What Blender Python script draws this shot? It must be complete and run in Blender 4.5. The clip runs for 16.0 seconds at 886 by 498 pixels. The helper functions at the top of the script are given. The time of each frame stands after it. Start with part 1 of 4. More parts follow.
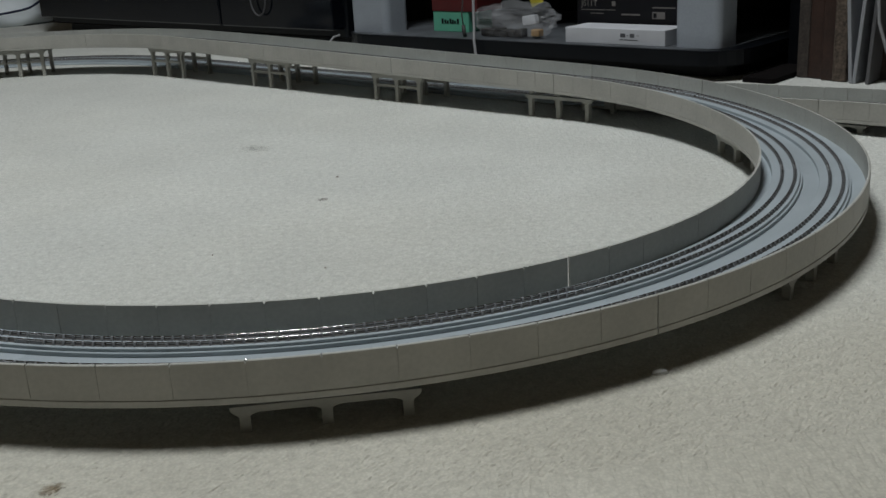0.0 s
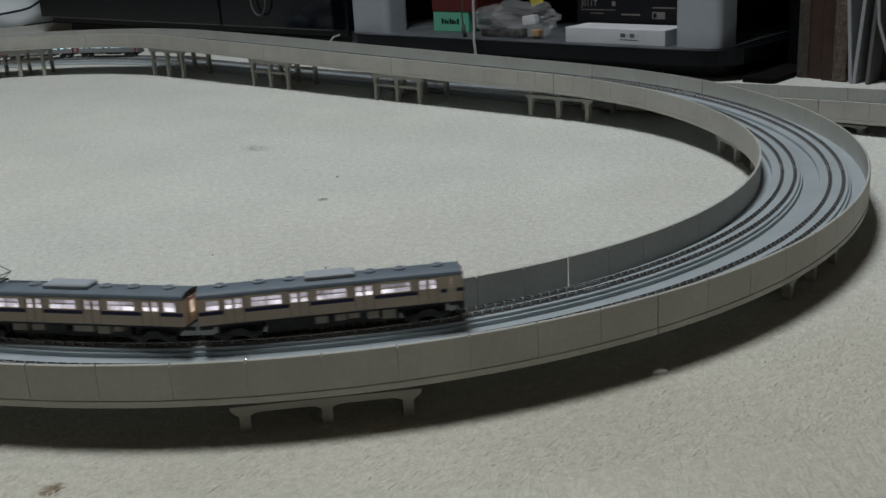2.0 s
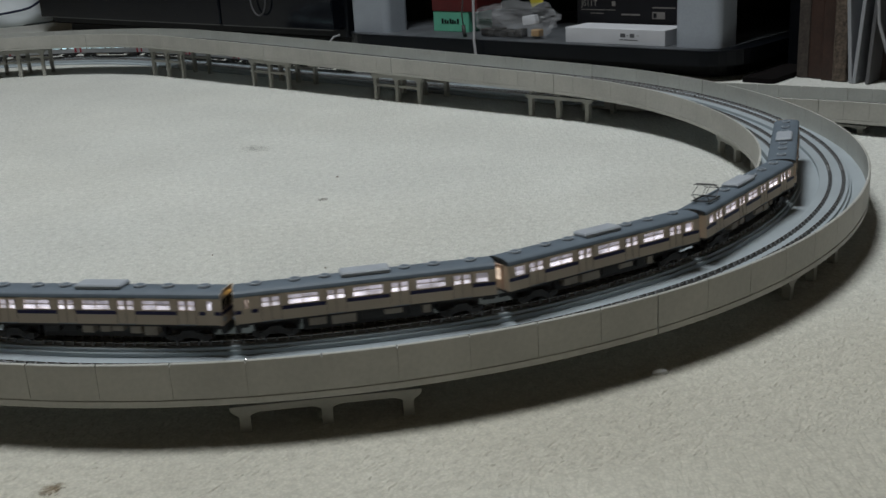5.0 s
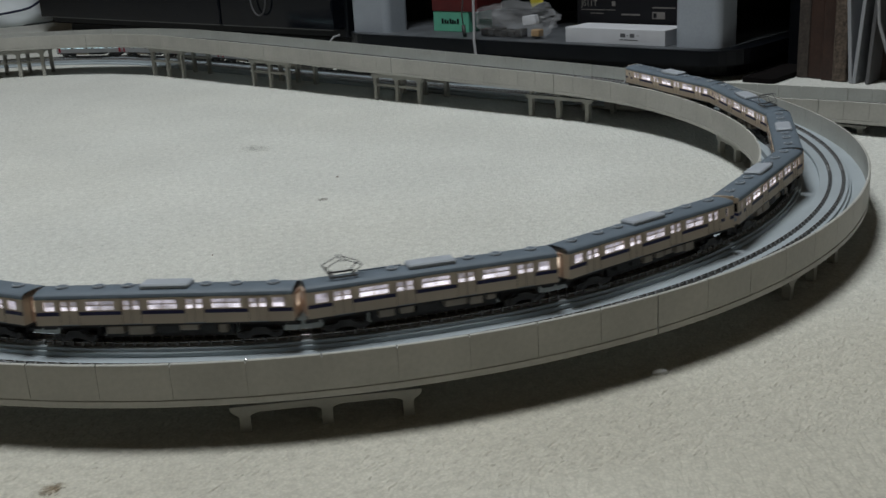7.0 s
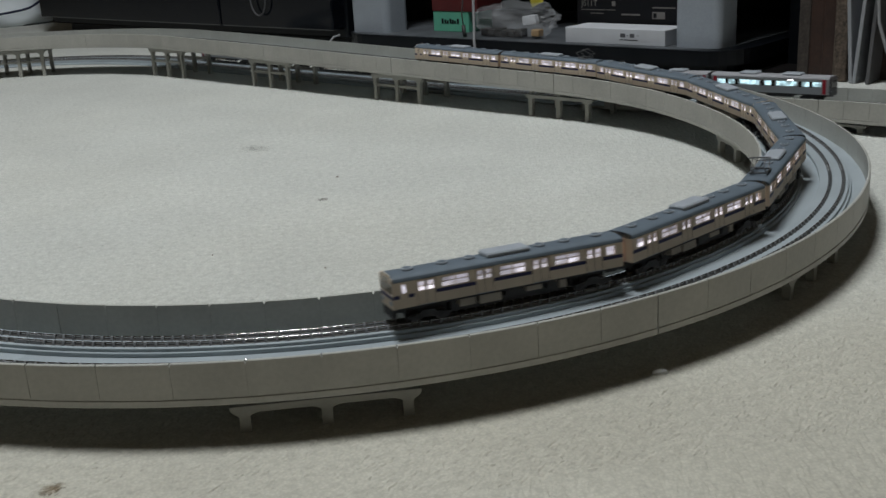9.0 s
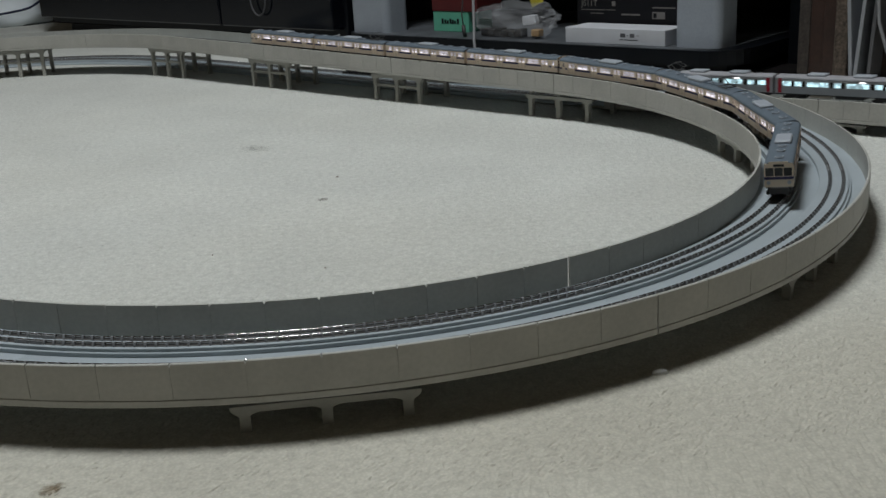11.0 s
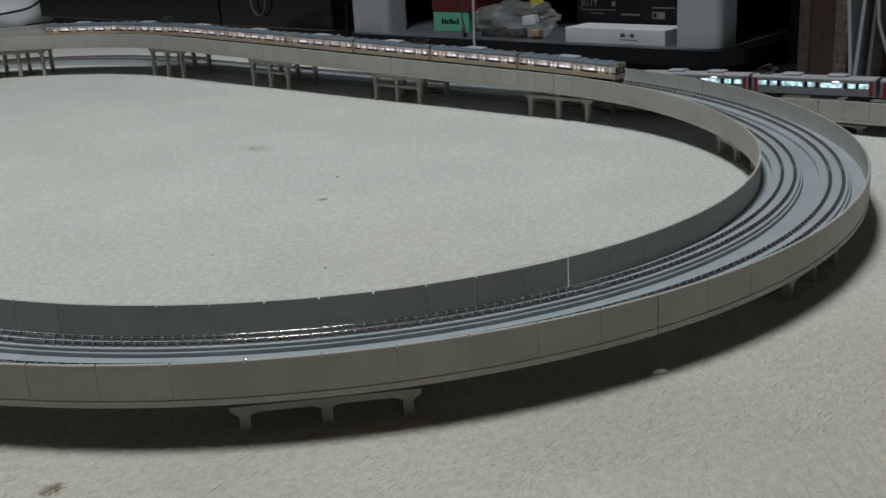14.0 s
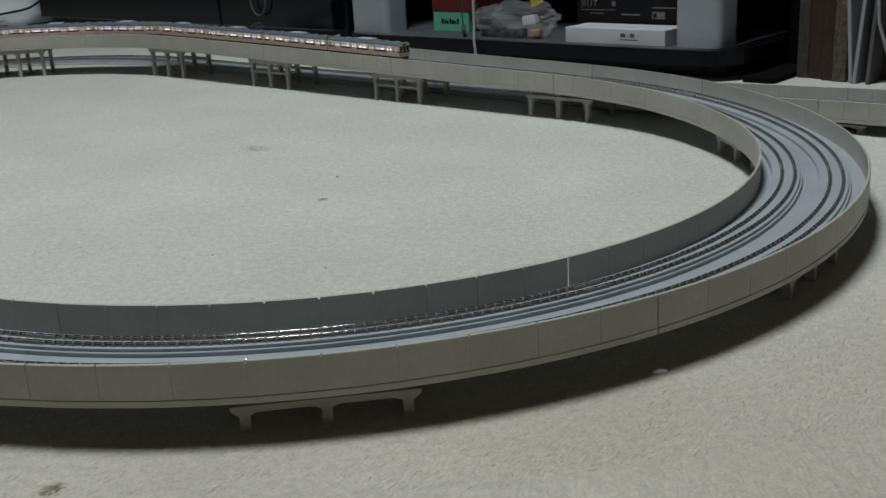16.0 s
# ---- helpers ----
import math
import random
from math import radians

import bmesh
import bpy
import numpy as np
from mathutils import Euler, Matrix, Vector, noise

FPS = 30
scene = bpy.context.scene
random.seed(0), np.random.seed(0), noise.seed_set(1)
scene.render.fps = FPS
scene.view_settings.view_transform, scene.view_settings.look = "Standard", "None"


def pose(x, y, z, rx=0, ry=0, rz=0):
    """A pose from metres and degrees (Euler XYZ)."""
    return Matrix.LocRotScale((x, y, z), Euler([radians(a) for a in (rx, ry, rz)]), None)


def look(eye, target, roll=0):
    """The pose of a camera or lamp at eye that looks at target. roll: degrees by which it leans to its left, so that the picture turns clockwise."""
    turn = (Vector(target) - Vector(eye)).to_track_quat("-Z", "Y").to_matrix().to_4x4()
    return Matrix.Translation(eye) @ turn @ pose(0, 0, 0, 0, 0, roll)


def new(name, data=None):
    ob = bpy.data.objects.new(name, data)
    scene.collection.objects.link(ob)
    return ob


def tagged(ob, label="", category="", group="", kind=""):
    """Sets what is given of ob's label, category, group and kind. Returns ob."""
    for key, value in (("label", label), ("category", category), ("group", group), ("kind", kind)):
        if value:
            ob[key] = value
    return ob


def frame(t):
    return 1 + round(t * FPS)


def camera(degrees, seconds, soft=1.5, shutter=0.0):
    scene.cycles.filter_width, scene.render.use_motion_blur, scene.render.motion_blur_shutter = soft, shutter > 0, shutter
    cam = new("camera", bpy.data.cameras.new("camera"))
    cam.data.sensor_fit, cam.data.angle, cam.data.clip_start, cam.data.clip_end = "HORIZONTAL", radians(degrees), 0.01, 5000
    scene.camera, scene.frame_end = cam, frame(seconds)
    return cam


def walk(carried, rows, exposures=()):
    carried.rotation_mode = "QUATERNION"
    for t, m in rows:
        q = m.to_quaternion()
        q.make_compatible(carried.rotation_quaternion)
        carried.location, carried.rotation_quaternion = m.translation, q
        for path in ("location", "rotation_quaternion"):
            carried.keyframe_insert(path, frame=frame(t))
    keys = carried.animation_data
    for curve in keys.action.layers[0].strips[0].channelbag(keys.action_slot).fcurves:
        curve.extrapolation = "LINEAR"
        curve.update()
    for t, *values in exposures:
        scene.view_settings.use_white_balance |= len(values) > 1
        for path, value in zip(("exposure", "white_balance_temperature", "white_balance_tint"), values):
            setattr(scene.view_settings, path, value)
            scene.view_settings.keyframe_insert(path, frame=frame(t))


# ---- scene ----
cam = camera(46.09, 16.0, soft=1.5, shutter=0.4)
EYE = Vector((-0.0539, -0.8682, 0.2262))
AIM = EYE + Vector((math.sin(radians(10.406)) * math.cos(radians(17.965)), math.cos(radians(10.406)) * math.cos(radians(17.965)), -math.sin(radians(17.965))))
VIEW = look(EYE, AIM, -3.153)
walk(cam, [(0.0, VIEW), (16.0, VIEW)], exposures=[(0.0, -0.04), (2.5, -0.03), (4.0, 0.03), (6.5, 0.07), (9.0, 0.07), (11.5, 0.0), (16.0, 0.0)])

# ---- light: one round ceiling lamp over the loop, faint warm ambient fill added ----
world = bpy.data.worlds.new("room_air")
scene.world = world
world.use_nodes = True
world.node_tree.nodes["Background"].inputs[0].default_value = (1.0, 0.93, 0.84, 1)
world.node_tree.nodes["Background"].inputs[1].default_value = 0.006
LAMP = (-0.20, -0.04, 2.30)
lamp_data = bpy.data.lights.new("ceiling_light", "AREA")
lamp_data.shape, lamp_data.size, lamp_data.energy, lamp_data.color = "DISK", 0.6, 34.8, (0.925, 0.972, 1.0)
lamp = new("ceiling_light", lamp_data)
lamp.matrix_world = Matrix.Translation((LAMP[0], LAMP[1], LAMP[2] - 0.07))


# ---- materials ----
def material(name, color, rough=0.6, metal=0.0, vary=0.08, scale=60.0, bump=0.0, bump_scale=900.0, fine=0.0, spec=0.5):
    """A plain surface with broad and fine variation of its colour, and fine relief."""
    m = bpy.data.materials.new(name)
    m.use_nodes = True
    nt = m.node_tree
    b = nt.nodes["Principled BSDF"]
    b.inputs["Roughness"].default_value, b.inputs["Metallic"].default_value = rough, metal
    b.inputs["Specular IOR Level"].default_value = spec
    tc = nt.nodes.new("ShaderNodeTexCoord")
    n1 = nt.nodes.new("ShaderNodeTexNoise")
    n1.inputs["Scale"].default_value, n1.inputs["Detail"].default_value = scale, 5.0
    nt.links.new(tc.outputs["Object"], n1.inputs["Vector"])
    ramp = nt.nodes.new("ShaderNodeMapRange")
    ramp.inputs["From Min"].default_value, ramp.inputs["From Max"].default_value = 0.3, 0.7
    ramp.inputs["To Min"].default_value, ramp.inputs["To Max"].default_value = 1 - vary, 1 + vary
    nt.links.new(n1.outputs["Fac"], ramp.inputs["Value"])
    mul = nt.nodes.new("ShaderNodeMix")
    mul.data_type, mul.blend_type = "RGBA", "MULTIPLY"
    mul.inputs["Factor"].default_value = 1.0
    mul.inputs["A"].default_value = (*color, 1)
    nt.links.new(ramp.outputs["Result"], mul.inputs["B"])
    out = mul.outputs["Result"]
    if fine:
        n2 = nt.nodes.new("ShaderNodeTexNoise")
        n2.inputs["Scale"].default_value, n2.inputs["Detail"].default_value = bump_scale, 3.0
        nt.links.new(tc.outputs["Object"], n2.inputs["Vector"])
        r2 = nt.nodes.new("ShaderNodeMapRange")
        r2.inputs["From Min"].default_value, r2.inputs["From Max"].default_value = 0.3, 0.7
        r2.inputs["To Min"].default_value, r2.inputs["To Max"].default_value = 1 - fine, 1 + fine
        nt.links.new(n2.outputs["Fac"], r2.inputs["Value"])
        m2 = nt.nodes.new("ShaderNodeMix")
        m2.data_type, m2.blend_type = "RGBA", "MULTIPLY"
        m2.inputs["Factor"].default_value = 1.0
        nt.links.new(out, m2.inputs["A"])
        nt.links.new(r2.outputs["Result"], m2.inputs["B"])
        out = m2.outputs["Result"]
    nt.links.new(out, b.inputs["Base Color"])
    if bump:
        n3 = nt.nodes.new("ShaderNodeTexNoise")
        n3.inputs["Scale"].default_value, n3.inputs["Detail"].default_value = bump_scale, 4.0
        nt.links.new(tc.outputs["Object"], n3.inputs["Vector"])
        bp = nt.nodes.new("ShaderNodeBump")
        bp.inputs["Strength"].default_value, bp.inputs["Distance"].default_value = bump, 0.002
        nt.links.new(n3.outputs["Fac"], bp.inputs["Height"])
        nt.links.new(bp.outputs["Normal"], b.inputs["Normal"])
    return m


def glowing(name, color, strength, scale=170.0, low=0.15):
    """A lit train interior or lamp: glows by itself, patchy for light lining and darker fittings."""
    m = bpy.data.materials.new(name)
    m.use_nodes = True
    nt = m.node_tree
    b = nt.nodes["Principled BSDF"]
    b.inputs["Base Color"].default_value = (0.5, 0.5, 0.5, 1)
    b.inputs["Emission Color"].default_value = (*color, 1)
    tc = nt.nodes.new("ShaderNodeTexCoord")
    n1 = nt.nodes.new("ShaderNodeTexNoise")
    n1.inputs["Scale"].default_value, n1.inputs["Detail"].default_value = scale, 3.0
    info, far, shift = nt.nodes.new("ShaderNodeObjectInfo"), nt.nodes.new("ShaderNodeMath"), nt.nodes.new("ShaderNodeVectorMath")
    far.operation, shift.operation = "MULTIPLY", "ADD"
    far.inputs[1].default_value = 7.0
    nt.links.new(info.outputs["Random"], far.inputs[0])
    nt.links.new(tc.outputs["Object"], shift.inputs[0])
    nt.links.new(far.outputs[0], shift.inputs[1])
    nt.links.new(shift.outputs[0], n1.inputs["Vector"])
    r = nt.nodes.new("ShaderNodeMapRange")
    r.inputs["From Min"].default_value, r.inputs["From Max"].default_value = 0.40, 0.60
    r.inputs["To Min"].default_value, r.inputs["To Max"].default_value = strength * low, strength
    nt.links.new(n1.outputs["Fac"], r.inputs["Value"])
    nt.links.new(r.outputs["Result"], b.inputs["Emission Strength"])
    return m


def carpet_material():
    """Cream short-pile carpet: speckled tufts, soft worn patches, relief, front painted dimmer and warmer."""
    m = material("carpet_cream", (0.617, 0.622, 0.582), rough=1.0, vary=0.06, scale=7.0, fine=0.085, bump_scale=190.0, spec=0.05)
    nt = m.node_tree
    b = nt.nodes["Principled BSDF"]
    tc = nt.nodes.new("ShaderNodeTexCoord")
    tuft = nt.nodes.new("ShaderNodeTexVoronoi")
    tuft.inputs["Scale"].default_value = 580.0
    nt.links.new(tc.outputs["Object"], tuft.inputs["Vector"])
    r = nt.nodes.new("ShaderNodeMapRange")
    r.inputs["From Min"].default_value, r.inputs["From Max"].default_value = 0.0, 0.75
    r.inputs["To Min"].default_value, r.inputs["To Max"].default_value = 1.07, 0.90
    nt.links.new(tuft.outputs["Distance"], r.inputs["Value"])
    mul = nt.nodes.new("ShaderNodeMix")
    mul.data_type, mul.blend_type = "RGBA", "MULTIPLY"
    mul.inputs["Factor"].default_value = 1.0
    old = b.inputs["Base Color"].links[0].from_socket
    nt.links.new(old, mul.inputs["A"])
    nt.links.new(r.outputs["Result"], mul.inputs["B"])
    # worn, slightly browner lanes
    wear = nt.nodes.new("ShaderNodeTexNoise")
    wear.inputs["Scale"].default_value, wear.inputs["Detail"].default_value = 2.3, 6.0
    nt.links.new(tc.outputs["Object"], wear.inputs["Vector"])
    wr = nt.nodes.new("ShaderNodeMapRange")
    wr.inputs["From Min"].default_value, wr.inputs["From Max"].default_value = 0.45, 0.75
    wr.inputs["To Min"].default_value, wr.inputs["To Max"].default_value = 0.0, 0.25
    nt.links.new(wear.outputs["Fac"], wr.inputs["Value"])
    # dimmer, warmer foreground light painted into the carpet colour towards the front
    axes, front_shade, wear_and_shade = nt.nodes.new("ShaderNodeSeparateXYZ"), nt.nodes.new("ShaderNodeMapRange"), nt.nodes.new("ShaderNodeMath")
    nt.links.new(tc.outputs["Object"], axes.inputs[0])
    front_shade.interpolation_type = "SMOOTHSTEP"
    front_shade.inputs["From Min"].default_value, front_shade.inputs["From Max"].default_value = -0.20, -0.46
    front_shade.inputs["To Min"].default_value, front_shade.inputs["To Max"].default_value = 0.0, 0.75
    nt.links.new(axes.outputs["Y"], front_shade.inputs["Value"])
    wear_and_shade.operation, wear_and_shade.use_clamp = "ADD", True
    nt.links.new(front_shade.outputs["Result"], wear_and_shade.inputs[0])
    nt.links.new(wr.outputs["Result"], wear_and_shade.inputs[1])
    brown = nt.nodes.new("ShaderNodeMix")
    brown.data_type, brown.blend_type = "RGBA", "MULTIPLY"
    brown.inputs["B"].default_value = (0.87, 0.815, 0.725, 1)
    nt.links.new(wear_and_shade.outputs[0], brown.inputs["Factor"])
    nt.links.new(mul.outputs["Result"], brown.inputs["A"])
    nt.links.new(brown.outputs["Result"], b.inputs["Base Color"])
    bp = nt.nodes.new("ShaderNodeBump")
    bp.invert = True
    bp.inputs["Strength"].default_value, bp.inputs["Distance"].default_value = 0.2, 0.001
    nt.links.new(tuft.outputs["Distance"], bp.inputs["Height"])
    nt.links.new(bp.outputs["Normal"], b.inputs["Normal"])
    return m


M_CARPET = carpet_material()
M_WALL = material("viaduct_beige_plastic", (0.40, 0.393, 0.36), rough=0.5, vary=0.09, scale=26, bump=0.05, bump_scale=420, fine=0.05)
M_WALL_IN = material("viaduct_grey_plastic", (0.465, 0.468, 0.43), rough=0.5, vary=0.08, scale=26, bump=0.05, bump_scale=420, fine=0.05)
M_DECK = material("deck_grey_plastic", (0.355, 0.40, 0.425), rough=0.5, vary=0.08, scale=18, bump=0.05, bump_scale=1500, fine=0.05)
M_TIE = material("fastener_grey", (0.24, 0.245, 0.25), rough=0.6, vary=0.15, scale=200)
M_RAIL_SIDE = material("rail_side_brown", (0.19, 0.18, 0.175), rough=0.6, vary=0.2, scale=120)
M_RAIL = material("rail_nickel", (0.38, 0.365, 0.35), rough=0.14, metal=1.0, vary=0.12, scale=60)
M_PIER = material("pier_grey_plastic", (0.33, 0.325, 0.29), rough=0.55, vary=0.07, scale=30, fine=0.04, bump_scale=1200)
M_BEIGE = material("car_body_beige", (0.66, 0.545, 0.42), rough=0.42, vary=0.06, scale=40)
M_BLUE = material("band_deep_blue", (0.018, 0.016, 0.075), rough=0.4, vary=0.1, scale=80)
M_ROOF = material("car_roof_slate", (0.118, 0.150, 0.182), rough=0.6, vary=0.1, scale=60)
M_UNIT = material("roof_unit_light_grey", (0.36, 0.39, 0.43), rough=0.5, vary=0.06, scale=80)
M_PANTO = material("pantograph_dark_grey", (0.13, 0.13, 0.13), rough=0.5, metal=0.4, vary=0.1, scale=120)
M_UNDER = material("underframe_black", (0.035, 0.033, 0.032), rough=0.6, vary=0.2, scale=120)
M_UNDER_GREY = material("underfloor_box_grey", (0.36, 0.31, 0.25), rough=0.6, vary=0.15, scale=120)
M_GLASS_DARK = material("tinted_glass", (0.02, 0.018, 0.015), rough=0.12, vary=0.2, scale=60)
M_GANGWAY = material("gangway_bellows_brown", (0.60, 0.43, 0.33), rough=0.7, vary=0.15, scale=90)
M_LIT = glowing("lit_interior_white", (1.0, 0.97, 1.0), 1.5, scale=75.0, low=0.3)
M_LIT_DIM = glowing("glow_upper_lavender", (0.98, 0.93, 1.0), 0.62, scale=75.0, low=0.3)
M_LIT_COLD = glowing("lit_interior_cold", (0.66, 1.0, 1.0), 2.0, low=0.25)
M_LAMP_ON = glowing("lamp_on_white", (1.0, 1.0, 1.0), 3.0, low=0.9)
M_LAMP_SHADE = glowing("lamp_shade_milk", (0.95, 1.0, 1.0), 2.0, low=1.0)
M_SILVER = material("car_body_silver", (0.50, 0.51, 0.53), rough=0.32, metal=0.75, vary=0.05, scale=60)
M_RED = material("car_end_red", (0.30, 0.015, 0.03), rough=0.4, vary=0.1, scale=80)
M_SILVER_ROOF = material("car_roof_grey", (0.36, 0.36, 0.38), rough=0.5, vary=0.08, scale=60)
M_BLACK = material("black_lacquer_board", (0.004, 0.005, 0.007), rough=0.34, vary=0.2, scale=9, spec=0.2)
M_BLACK_TOP = material("dusty_black_board_top", (0.075, 0.082, 0.09), rough=0.55, vary=0.35, scale=22, fine=0.2, bump_scale=300)
M_MATT_BLACK = material("matt_black_shade", (0.005, 0.004, 0.004), rough=0.95, vary=0.2, scale=20, spec=0.1)
M_SCREEN = material("black_gloss_panel", (0.005, 0.006, 0.009), rough=0.10, vary=0.2, scale=5, spec=0.25)
M_POST = material("light_grey_painted_post", (0.31, 0.34, 0.38), rough=0.5, vary=0.07, scale=14, fine=0.04, bump_scale=400)
M_WHITE_BOX = material("white_card", (0.55, 0.56, 0.59), rough=0.6, vary=0.05, scale=30)
M_INK = material("printed_ink_grey", (0.10, 0.10, 0.11), rough=0.6, vary=0.1, scale=100)
M_BLACK_CARD = material("black_card", (0.008, 0.008, 0.010), rough=0.45, vary=0.2, scale=30, spec=0.2)
M_INK_PALE = material("printed_ink_pale", (0.16, 0.15, 0.14), rough=0.6, vary=0.1, scale=100)
M_GREEN = material("mint_green_card", (0.12, 0.42, 0.29), rough=0.5, vary=0.08, scale=40)
M_DARK_RED = material("dark_red_card", (0.09, 0.010, 0.010), rough=0.6, vary=0.15, scale=40)
M_WOOD = material("dark_brown_wood", (0.034, 0.016, 0.011), rough=0.5, vary=0.35, scale=25, fine=0.2, bump_scale=220)
M_CHIP = material("raw_chipboard_edge", (0.085, 0.064, 0.048), rough=0.9, vary=0.35, scale=130, bump=0.5, bump_scale=300, fine=0.4)
M_CHIP_DARK = material("dull_chipboard_edge", (0.045, 0.036, 0.030), rough=0.9, vary=0.3, scale=90, bump=0.3, bump_scale=300, fine=0.3)
M_PANEL = material("grey_white_panel", (0.30, 0.31, 0.33), rough=0.5, vary=0.06, scale=20)
M_PANEL_DARK = material("dark_grey_panel", (0.10, 0.10, 0.105), rough=0.5, vary=0.1, scale=20)
M_CABLE = material("grey_cable", (0.30, 0.30, 0.31), rough=0.5, vary=0.08, scale=60)
M_CABLE_DIM = material("dark_grey_cable", (0.07, 0.07, 0.075), rough=0.6, vary=0.1, scale=60)
M_CABLE_BLUE = material("dark_blue_cable", (0.012, 0.018, 0.05), rough=0.45, vary=0.1, scale=60)
M_CLOTH = material("white_bag_film", (0.72, 0.77, 0.80), rough=0.4, vary=0.08, scale=12)
M_YELLOW = material("yellow_plastic", (0.42, 0.36, 0.03), rough=0.45, vary=0.2, scale=90)
M_BROWN = material("brown_card", (0.42, 0.27, 0.13), rough=0.7, vary=0.15, scale=60)
M_BOUNCE = material("room_shell_bounce", (0.30, 0.252, 0.195), rough=0.9, vary=0.06, scale=3, fine=0.04, bump_scale=200)


def stain_material(name, color, density):
    """A soft-edged spot soaked into the pile: it thins out towards its rim."""
    m = material(name, color, rough=1.0, vary=0.2, scale=200, fine=0.15, bump_scale=600, spec=0.05)
    nt = m.node_tree
    tc = nt.nodes.new("ShaderNodeTexCoord")
    sub = nt.nodes.new("ShaderNodeVectorMath")
    sub.operation = "SUBTRACT"
    sub.inputs[1].default_value = (0.5, 0.5, 0.0)
    flat = nt.nodes.new("ShaderNodeVectorMath")
    flat.operation = "MULTIPLY"
    flat.inputs[1].default_value = (2.0, 2.0, 0.0)
    size = nt.nodes.new("ShaderNodeVectorMath")
    size.operation = "LENGTH"
    nt.links.new(tc.outputs["Generated"], sub.inputs[0])
    nt.links.new(sub.outputs[0], flat.inputs[0])
    nt.links.new(flat.outputs[0], size.inputs[0])
    n = nt.nodes.new("ShaderNodeTexNoise")
    n.inputs["Scale"].default_value, n.inputs["Detail"].default_value = 330.0, 3.0
    nt.links.new(tc.outputs["Object"], n.inputs["Vector"])
    add = nt.nodes.new("ShaderNodeMath")
    add.operation = "MULTIPLY_ADD"
    add.inputs[1].default_value = 1.3
    nt.links.new(n.outputs["Fac"], add.inputs[0])
    nt.links.new(size.outputs["Value"], add.inputs[2])
    r = nt.nodes.new("ShaderNodeMapRange")
    r.inputs["From Min"].default_value, r.inputs["From Max"].default_value = 0.8, 1.45
    r.inputs["To Min"].default_value, r.inputs["To Max"].default_value = density, 0.0
    nt.links.new(add.outputs[0], r.inputs["Value"])
    nt.links.new(r.outputs["Result"], nt.nodes["Principled BSDF"].inputs["Alpha"])
    return m


M_STAIN = stain_material("brown_spot", (0.30, 0.235, 0.155), 0.6)
M_STAIN_PALE = stain_material("pale_brown_spot", (0.39, 0.36, 0.31), 0.5)
M_STAIN_FAINT = stain_material("faint_patch", (0.50, 0.46, 0.39), 0.12)
M_CRUMB = material("dark_crumb", (0.24, 0.21, 0.18), rough=0.9, vary=0.3, scale=300)
M_FLUFF = material("white_fluff", (0.75, 0.76, 0.75), rough=1.0, vary=0.1, scale=300)


def film_material():
    m = bpy.data.materials.new("clear_bag_film")
    m.use_nodes = True
    nt = m.node_tree
    b = nt.nodes["Principled BSDF"]
    b.inputs["Base Color"].default_value = (0.8, 0.82, 0.85, 1)
    b.inputs["Roughness"].default_value = 0.2
    mix, tr = nt.nodes.new("ShaderNodeMixShader"), nt.nodes.new("ShaderNodeBsdfTransparent")
    mix.inputs[0].default_value = 0.11
    nt.links.new(tr.outputs[0], mix.inputs[1])
    nt.links.new(b.outputs[0], mix.inputs[2])
    nt.links.new(mix.outputs[0], nt.nodes["Material Output"].inputs[0])
    return m


M_FILM = film_material()


